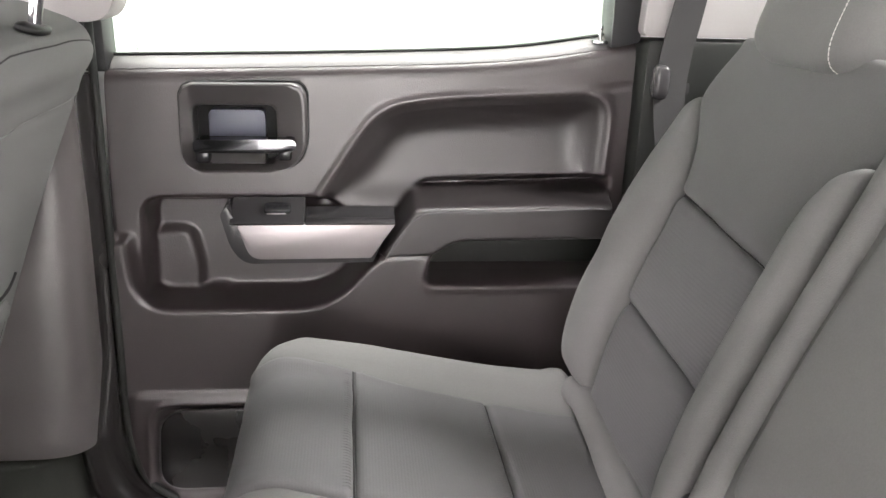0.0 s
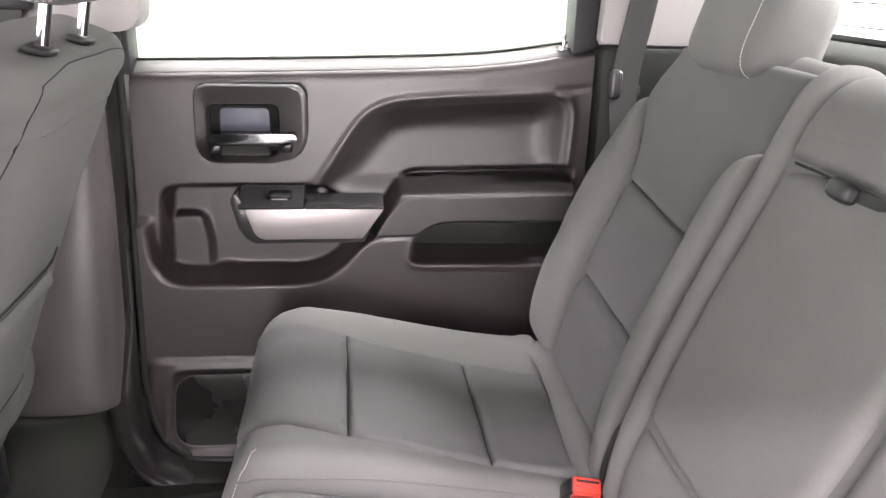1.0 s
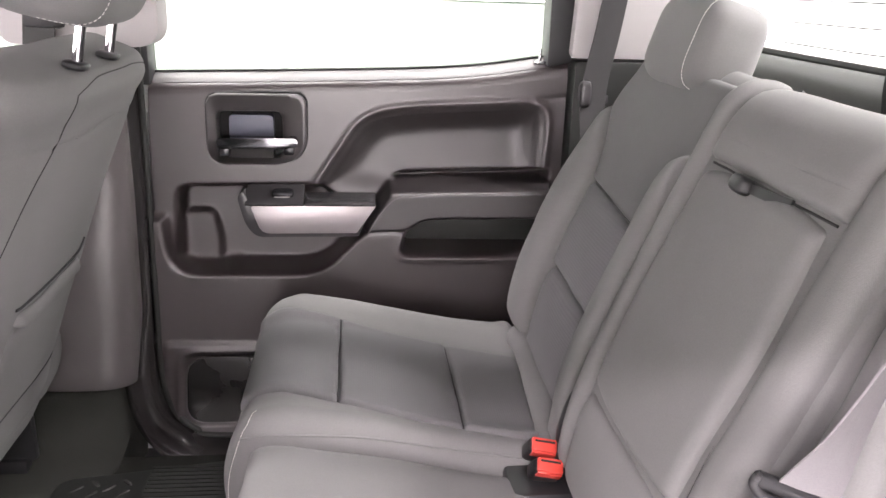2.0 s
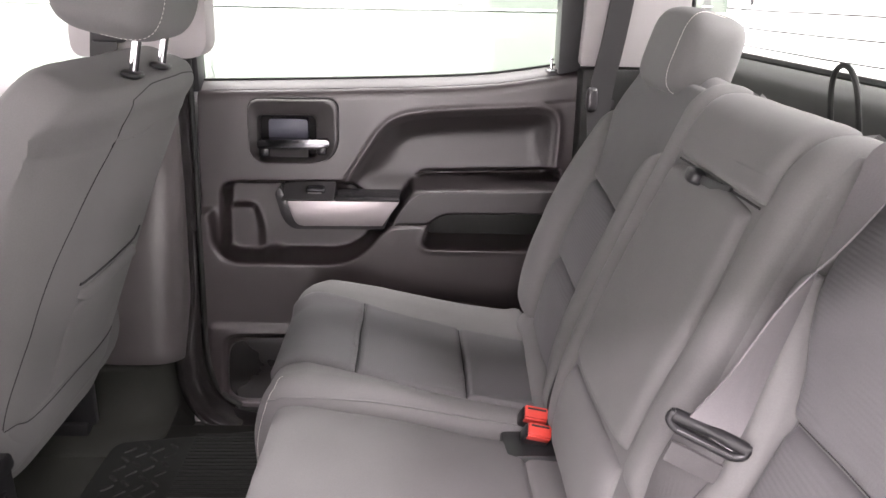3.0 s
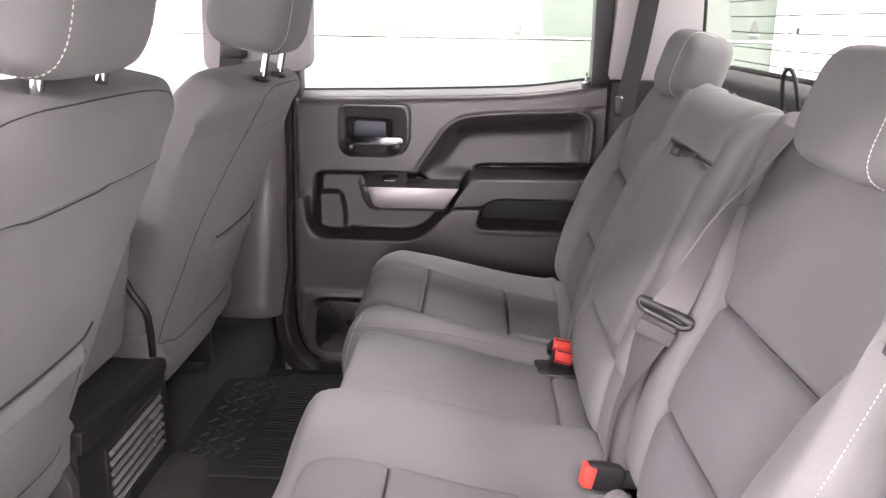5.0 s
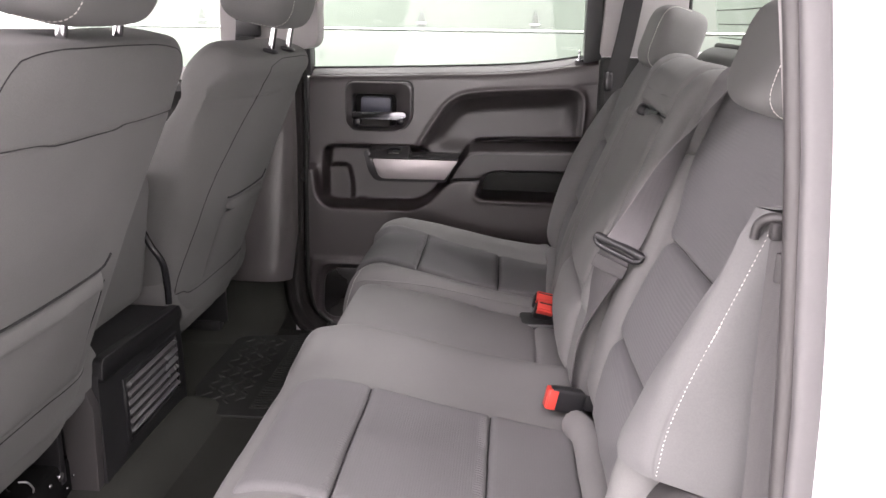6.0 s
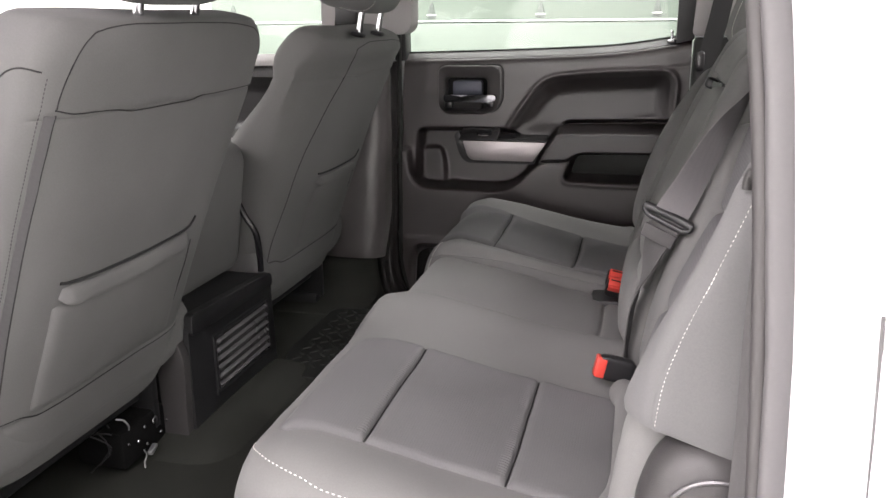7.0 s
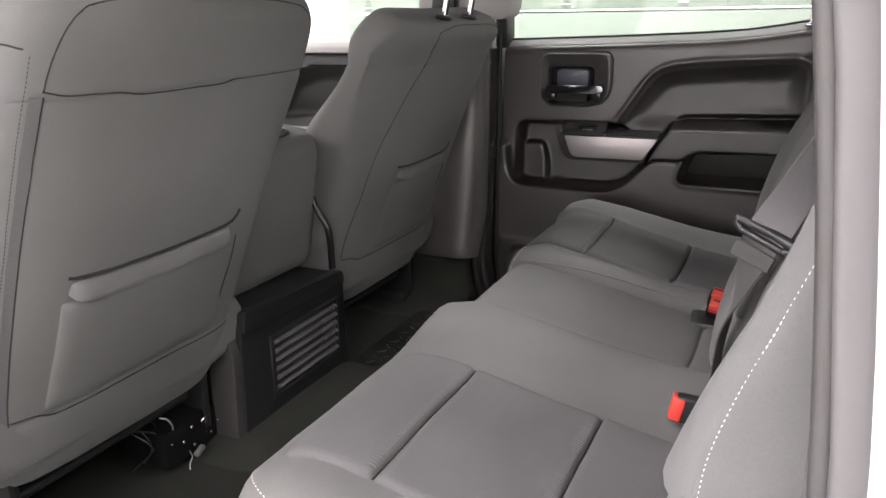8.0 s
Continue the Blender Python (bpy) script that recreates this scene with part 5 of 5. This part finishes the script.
# wire loop behind the centre backrest
lp = thing("tether_loop", (0.453, 0.557, 0.93), "black coated wire loop behind the backrest", "tether loop")
piece("loop", tube([(0.450, 0.585, 0.93), (0.446, 0.588, 0.99), (0.438, 0.586, 1.040), (0.434, 0.575, 1.063), (0.434, 0.557, 1.071), (0.436, 0.540, 1.063), (0.440, 0.530, 1.040), (0.450, 0.527, 0.985), (0.456, 0.530, 0.93)], 0.0035, 50, 8), RUBBER, lp)


# ---- front seats ----
REAR = smooth_table([(0.42, -0.668), (0.50, -0.643), (0.60, -0.605), (0.72, -0.560), (0.86, -0.505), (1.00, -0.450), (1.06, -0.43)])


def front_seat(cy, label, inboard):
    """inboard: the side facing the camera is the console side, with a broad slanted shoulder."""
    s = thing("front_seat", (-0.80, cy, FLOOR_Z), label, "car seat", "front seats")
    half = smooth_table([(0.39, 0.205), (0.45, 0.232), (0.52, 0.244), (0.62, 0.250), (0.80, 0.254), (0.93, 0.256), (1.00, 0.254), (1.04, 0.248)])
    deep = smooth_table([(0.39, 0.16), (0.55, 0.225), (0.70, 0.225), (0.79, 0.205), (0.85, 0.172), (0.90, 0.146), (0.93, 0.137), (0.96, 0.146), (0.99, 0.148), (1.04, 0.134)])
    slant = smooth_table([(0.39, 0.010), (0.60, 0.016), (0.80, 0.030), (0.92, 0.050), (0.96, 0.040), (1.04, 0.020)]) if inboard else (lambda z: 0.008)
    crease = 0.928 if inboard else 0.930
    secs = []
    for z in [0.398, 0.401, 0.410, 0.430, 0.46, 0.490, 0.502, 0.508, 0.514, 0.522, 0.56, 0.62, 0.68, 0.74, 0.78, 0.82, 0.86, 0.89, 0.91, 0.922, 0.926, 0.930, 0.934, 0.942, 0.955, 0.97, 0.98, 0.995, 1.008, 1.018, 1.026, 1.032, 1.035, 1.037]:
        k = 1.0
        if z < 0.45:
            k = 0.82 + 0.18 * float(edge_curve((z - 0.398) / 0.052))
        if z > 0.98:
            k = 0.66 + 0.34 * float(edge_curve((1.037 - z) / 0.057))
        d = deep(z)
        fold = -0.0022 * math.exp(-((z - crease) / 0.003) ** 2) + (0.0018 if z > crease + 0.001 else 0)
        fold += -0.003 * math.exp(-((z - 0.508) / 0.004) ** 2) + 0.004 * math.exp(-((z - 0.46) / 0.035) ** 2)
        xc = REAR(z) - d / 2 - 0.004 + fold
        ring = []
        for x, y in oval(xc, cy, d / 2 * k, half(z) * (0.62 + 0.38 * k), 5.0, 72):
            t = max(0, (cy - 0.10 - y) / 0.155)
            drop = (0.034 if inboard else 0.014) * min(1, max(0, (z - 0.95) / 0.07)) * max(0, min(1, (x - xc + 0.25 * d) / (0.70 * d))) ** 1.2
            ring.append((x - slant(z) * t ** 1.6 * max(0, min(1, (x - xc) / (0.35 * d))) ** 0.8, y, z + 0.004 - drop + (0 if inboard else 0.15 * max(0, z - 0.945))))
        secs.append(ring)
    shell_ = piece("backrest", loft(secs), CLOTH, s)

    def rear(y0, y1, z0, z1, off=-0.012):
        a, b = as_curve(y0), as_curve(y1)
        return lambda u, v: (REAR(lerp(z0, z1, v)) + off - 0.005 * abs(2 * u - 1) ** 4, lerp(a(lerp(z0, z1, v)), b(lerp(z0, z1, v)), u), lerp(z0, z1, v))
    o = (1, 0, -0.3)
    in_ = 0.055 if inboard else 0.0
    mouth = [(REAR(0.708) - 0.002, cy - 0.160 + in_, 0.710), (REAR(0.706), cy - 0.135 + in_, 0.706), (REAR(0.706), cy, 0.702), (REAR(0.708), cy + 0.125, 0.706), (REAR(0.714) - 0.002, cy + 0.150, 0.716), (REAR(0.722) - 0.004, cy + 0.157, 0.727)]
    piece("map_pocket", pad(rear(lambda z: cy - 0.165 + in_, lambda z: cy + 0.160, 0.520, 0.678, -0.007), 0.007, 0.014, 30, 26, 0.02, 0.006, out=o), CLOTH, s, "slack cloth map pocket")
    hem = spline(mouth[:4] + [(REAR(0.705) - 0.002, cy + 0.152, 0.706)], 40)
    rings = []
    for i, p in enumerate(hem):
        e = min(1, min(i, 40 - i) / 10)
        e = e * e * (3 - 2 * e)
        rings.append([(p + Vector((-0.006 - 0.010 * (1 - e) + 0.0034 * e * math.cos(t), 0, -0.0165 + (0.004 + (0.006 if inboard else 0.0095) * e) * math.sin(t) - 0.003 * math.cos(t))))[:] for t in [2 * math.pi * q / 14 for q in range(14)]])
    piece("pocket_hem", loft(rings), CLOTH, s, "rolled pocket hem")
    piece("pocket_mouth", tube(snap(shell_, mouth, 60, 0.0004), 0.0024, 60, 6), SEAM, s, "dark open pocket mouth", stuffed=False)
    piece("pocket_crease", tube(snap(shell_, [(REAR(0.68), cy + 0.164, 0.68), (REAR(0.64), cy + 0.168, 0.64), (REAR(0.60), cy + 0.163, 0.60), (REAR(0.57), cy + 0.160, 0.57)], 30, -0.0002), 0.0014, 30, 6), SEAM, s, stuffed=False)
    piece("skirt_seam", tube(snap(shell_, [(REAR(0.51) - 0.02, cy - 0.240, 0.515), (REAR(0.51), cy - 0.18, 0.509), (REAR(0.51), cy, 0.507), (REAR(0.51), cy + 0.18, 0.506), (REAR(0.51) - 0.02, cy + 0.242, 0.506)], 60, -0.0003), 0.0012, 60, 6), SEAM, s, stuffed=False)
    left = smooth_table([(0.40, -0.205), (0.56, -0.222), (0.69, -0.205), (0.80, -0.186), (0.93, -0.125)]) if inboard else smooth_table([(0.40, -0.20), (0.56, -0.222), (0.80, -0.228), (0.97, -0.224)])
    yoke = [(REAR(0.936) - 0.008, cy + left(0.93) - 0.002, 0.936), (REAR(0.930) - 0.002, cy + left(0.93) + 0.045, 0.930), (REAR(0.928), cy - 0.03, 0.926), (REAR(0.928), cy + 0.08, 0.929), (REAR(0.928) - 0.002, cy + 0.200, 0.928), (REAR(0.928) - 0.012, cy + 0.245, 0.926)]
    if not inboard:
        yoke = [(x, y, z + lift) for (x, y, z), lift in zip(yoke, (0.005, 0.003, 0.004, 0.003, 0.005, 0.007))]
    piece("yoke_seam", tube(snap(shell_, yoke, 80, -0.0001), 0.0010, 80, 6), CLOTH if inboard else SEAM, s, stuffed=False)
    arch = [(REAR(0.98) - 0.006, cy - 0.218, 0.970), (REAR(1.01) - 0.004, cy - 0.195, 0.995), (REAR(1.02) - 0.006, cy - 0.15, 1.005), (REAR(1.02) - 0.006, cy, 1.008), (REAR(1.02) - 0.006, cy + 0.15, 1.005), (REAR(1.01) - 0.004, cy + 0.215, 0.995), (REAR(0.98) - 0.006, cy + 0.238, 0.970)]
    if inboard:
        arch = [(REAR(1.0), cy - 0.122, 0.992), (REAR(1.01) - 0.004, cy - 0.06, 1.003)] + arch[3:]
    if not inboard:
        arch = [(x, y, z + 0.52 * max(0, z - 0.945)) for x, y, z in arch]
        arch = [(REAR(0.94) - 0.008, cy - 0.226, 0.940)] + arch
    piece("top_piping", tube(snap(shell_, arch, 90, -0.0003), 0.0010, 90, 6), SEAM, s, stuffed=False)
    line = [(REAR(z) - 0.006, cy + left(z), z) for z in (0.45, 0.56, 0.66, 0.76, 0.86, 0.934)] + ([(REAR(0.985), cy - 0.128, 0.972), (REAR(1.0), cy - 0.122, 0.992)] if inboard else [])
    piece("edge_seam", tube(snap(shell_, line, 60, -0.0002), 0.0011, 60, 8), SEAM, s, stuffed=False)
    if not inboard:
        line = snap(shell_, [(REAR(z) - 0.008, cy + left(z) - 0.008, z) for z in (0.45, 0.56, 0.66, 0.76, 0.86, 0.934)], 60, 0.0006)
        piece("edge_strip", ribbon(line, (0.35, 1, 0), 0.013, 0.0012, 60), INSERT, s, "darker cloth strip", stuffed=False)
        line = [(REAR(z) - 0.016, cy + left(z) - 0.020, z) for z in (0.45, 0.56, 0.66, 0.76, 0.86, 0.93, 0.975)]
        piece("side_stitching", stitches(snap(shell_, line, 80, -0.0001), 80, 0.0036, 0.0005, 110), SEAM, s, stuffed=False)
        arc = [(REAR(0.98) - 0.020, cy - 0.25, 0.985), (REAR(0.98) - 0.050, cy - 0.25, 0.992), (REAR(0.98) - 0.080, cy - 0.25, 0.975), (REAR(0.93) - 0.085, cy - 0.25, 0.93)]
        piece("bolster_seam", tube(snap(shell_, arc, 50, -0.0001), 0.0011, 50, 6), SEAM, s, stuffed=False)
    # head restraint
    base = Matrix.Translation((-0.481 if inboard else -0.500, cy, 1.163 if inboard else 1.156)) @ pose(0, 0, 0, 0, 12, 0)
    h = piece("headrest", turned(blob((0.168, 0.275, 0.185), 3.8, 44, 30, 0.06), base), CLOTH, s)
    for sg in (-1, 1):
        arc = [base @ Vector((0.084 * math.copysign(abs(math.cos(a)) ** 0.5, math.cos(a)) * 1.01, sg * 0.093, 0.0925 * 1.01 * math.copysign(abs(math.sin(a)) ** 0.5, math.sin(a)))) for a in [math.pi * k / 16 - math.pi / 2 for k in range(17)]]
        piece("stitching", stitches(snap(h, arc, 80, 0.0002), 80, 0.0042, 0.0007, 44), STITCH, h, "pale contrast stitching", stuffed=False)
        foot, top = base @ Vector((0.040, sg * 0.066, -0.142)), base @ Vector((0.040, sg * 0.066, -0.07))
        piece("post", tube([foot, top], 0.0065, 4, 14), CHROME, s, "chrome headrest post")
        piece("post_collar", turned(blob((0.030, 0.040, 0.011), 3), Matrix.Translation(foot + Vector((0, 0, 0.006))) @ pose(0, 0, 0, 0, 14, 0)), BLACK, s, "black post collar")
    # cushion and its metal frame below
    cs = []
    for t in [0, 0.02, 0.06, 0.15, 0.3, 0.5, 0.7, 0.85, 0.94, 0.98, 1.0]:
        y = lerp(cy - 0.255, cy + 0.255, t)
        e = float(edge_curve(min(t, 1 - t) / 0.15))
        cs.append([(x, y, 0.50 + (z - 0.50) * (0.35 + 0.65 * e)) for x, z in rounded([(-0.66, 0.43), (-0.66, 0.57), (-1.05, 0.60), (-1.17, 0.58), (-1.18, 0.47), (-1.05, 0.43)], 0.03, 4)])
    piece("cushion", loft(cs), CLOTH, s)
    for sg in (-1, 1):
        piece("rail", box(-1.15, -0.715, cy + sg * 0.19 - 0.018, cy + sg * 0.19 + 0.018, FLOOR_Z, FLOOR_Z + 0.035, 0.004), BLACK, s, "black seat rail")
        piece("riser", box(-1.05, -0.70, cy + sg * 0.19 - 0.008, cy + sg * 0.19 + 0.008, FLOOR_Z + 0.03, 0.45, 0.003), BLACK, s)
    piece("cross_tube", tube([(-0.74, cy - 0.19, 0.36), (-0.74, cy, 0.36), (-0.74, cy + 0.19, 0.36)], 0.009, 6, 10), BLACK, s)
    if not inboard:
        rnd = random.Random(5)
        for k in range(4):
            y = cy + 0.02 + 0.035 * k
            piece("wire", tube([(-0.86 + rnd.uniform(-0.05, 0.05), y, 0.42), (-0.76, y + rnd.uniform(-0.03, 0.03), 0.37), (-0.72 + rnd.uniform(-0.03, 0.03), y + rnd.uniform(-0.04, 0.04), 0.33), (-0.74, y + rnd.uniform(-0.05, 0.05), FLOOR_Z + 0.012)], 0.0013, 24, 6), BLACK, s, "loose black wire")
        piece("connector", turned(box(-0.005, 0.005, -0.013, 0.013, -0.004, 0.004, 0.002), Matrix.Translation((-0.690, cy + 0.150, FLOOR_Z + 0.006)) @ pose(0, 0, 0, 8, 0, 12)), STEEL, s, "pale wire connector")
        piece("pale_wire", tube([(-0.690, cy + 0.126, 0.288), (-0.688, cy + 0.129, 0.276), (-0.690, cy + 0.124, 0.264), (-0.688, cy + 0.121, 0.254)], 0.0013, 20, 6), STEEL, s, "short pale wire end")
        piece("pale_wire", tube([(-0.712, cy + 0.088, 0.366), (-0.702, cy + 0.095, 0.362), (-0.696, cy + 0.099, 0.350), (-0.698, cy + 0.101, 0.341)], 0.0015, 20, 6), STEEL, s, "short pale wire end")
        for dy, z, size in ((0.176, 0.321, 0.016), (0.144, 0.324, 0.008), (0.190, 0.291, 0.006), (0.212, 0.303, 0.006), (0.122, 0.306, 0.007), (0.146, 0.289, 0.007), (0.163, 0.270, 0.006), (0.094, 0.316, 0.005)):
            piece("screw_head", turned(blob((0.006, size, size), 2.2, 12, 8), Matrix.Translation((-0.697, cy + dy, z))), CHROME, s)
        # block added behind the screws so the space under the seat looks shaded
        piece("under_seat_shade", box(-0.80, -0.702, cy + 0.085, cy + 0.222, FLOOR_Z - 0.005, 0.338, 0.008), SHADE_BLACK, s, "added near-black block for the shade under the seat")
    return s


front_seat(0.879, "grey cloth front passenger seat with a map pocket", True)
driver = front_seat(0.065, "grey cloth driver's seat with a map pocket", False)
driver.location += Vector((0.004, 0, 0.022))
driver.rotation_euler = (0, radians(1.0), 0)

# ---- centre console between the front seats ----
con = thing("centre_console", (-0.75, 0.46, FLOOR_Z), "black plastic centre console with a rear air grille", "console")
piece("body", prism(rounded([(0.295, FLOOR_Z), (0.300, 0.50), (0.318, 0.528), (0.622, 0.512), (0.640, 0.495), (0.650, FLOOR_Z)], 0.012), -0.95, -0.642, "x", 0.008, 3), BLACK, con)
piece("rear_lip", prism(rounded([(0.300, 0.488), (0.306, 0.530), (0.632, 0.512), (0.640, 0.482)], 0.012), -0.652, -0.634, "x", 0.005, 3), BLACK, con)
piece("grille_frame", merge(box(-0.644, -0.637, 0.378, 0.388, 0.33, 0.456, 0.002), box(-0.644, -0.637, 0.604, 0.614, 0.33, 0.456, 0.002), box(-0.644, -0.637, 0.378, 0.614, 0.328, 0.338, 0.002), box(-0.644, -0.637, 0.378, 0.614, 0.450, 0.458, 0.002)), BLACK, con)
piece("grille_backing", box(-0.6435, -0.6410, 0.388, 0.604, 0.338, 0.450), SEAM, con)
for k in range(6):
    z = 0.348 + k * 0.0185
    piece("slat", turned(box(-0.005, 0.004, 0.388, 0.604, -0.0024, 0.0024, 0.0010), Matrix.Translation((-0.638, 0, z)) @ pose(0, 0, 0, 0, 30, 0)), BEZEL, con, "grey grille slat")
piece("side_cheek", prism(rounded([(-0.70, FLOOR_Z), (-0.650, FLOOR_Z), (-0.642, 0.45), (-0.66, 0.50), (-0.70, 0.50)], 0.012), 0.276, 0.298, "y", 0.010, 5), JAMB, con, "grey plastic side cheek")
jump = thing("centre_front_seat", (-0.80, 0.46, 0.51), "grey cloth front centre seat back with a black arm rest cap", "car seat")
piece("backrest", pad(lambda u, v: (lerp(-0.735, -0.69, v) - 0.01, lerp(0.29, 0.655, u), lerp(0.515, 0.80, v)), 0.03, 0.04, 24, 24, 0.10, 0.01, out=(1, 0, 0)), CLOTH, jump)
piece("cap", turned(blob((0.20, 0.33, 0.05), 4), Matrix.Translation((-0.80, 0.455, 0.795))), BLACK, jump, "black plastic cap")
piece("cap_latch", turned(blob((0.03, 0.05, 0.02), 3), Matrix.Translation((-0.715, 0.54, 0.812))), CHROME, jump, "chrome latch")
piece("hinge_strip", merge(tube([(-0.735, 0.622, 0.72), (-0.700, 0.622, 0.676), (-0.682, 0.622, 0.640), (-0.660, 0.622, 0.604), (-0.654, 0.622, 0.560), (-0.654, 0.624, 0.515)], 0.007, 30, 8)), GLOSS, jump, "glossy black hinge strip")

# ---- rubber floor mat with ribs and raised treads ----
mat_ = thing("floor_mat", (-0.45, 0.85, FLOOR_Z), "black ribbed rubber floor mat", "floor mat")
out = rounded([(-0.60, 0.60), (-0.655, 0.72), (-0.655, 1.03), (-0.36, 1.08), (-0.22, 1.08), (-0.22, 0.62), (-0.44, 0.60)], 0.03)
piece("sheet", prism(out, FLOOR_Z + 0.001, FLOOR_Z + 0.008, "z", 0.003), RUBBER, mat_)
for k in range(36):
    y = 0.635 + k * 0.012
    piece("rib", box(-0.50, -0.24, y, y + 0.006, FLOOR_Z + 0.007, FLOOR_Z + 0.0105), RUBBER, mat_, smooth=False)
for i in range(4):
    for j in range(12):
        m = Matrix.Translation((-0.615 + i * 0.027, 0.66 + j * 0.031 + (i % 2) * 0.015, FLOOR_Z + 0.0085)) @ pose(0, 0, 0, 0, 0, 45 if (i + j) % 2 else -45)
        piece("tread", turned(blob((0.026, 0.009, 0.004), 2.4, 10, 6), m), RUBBER, mat_)
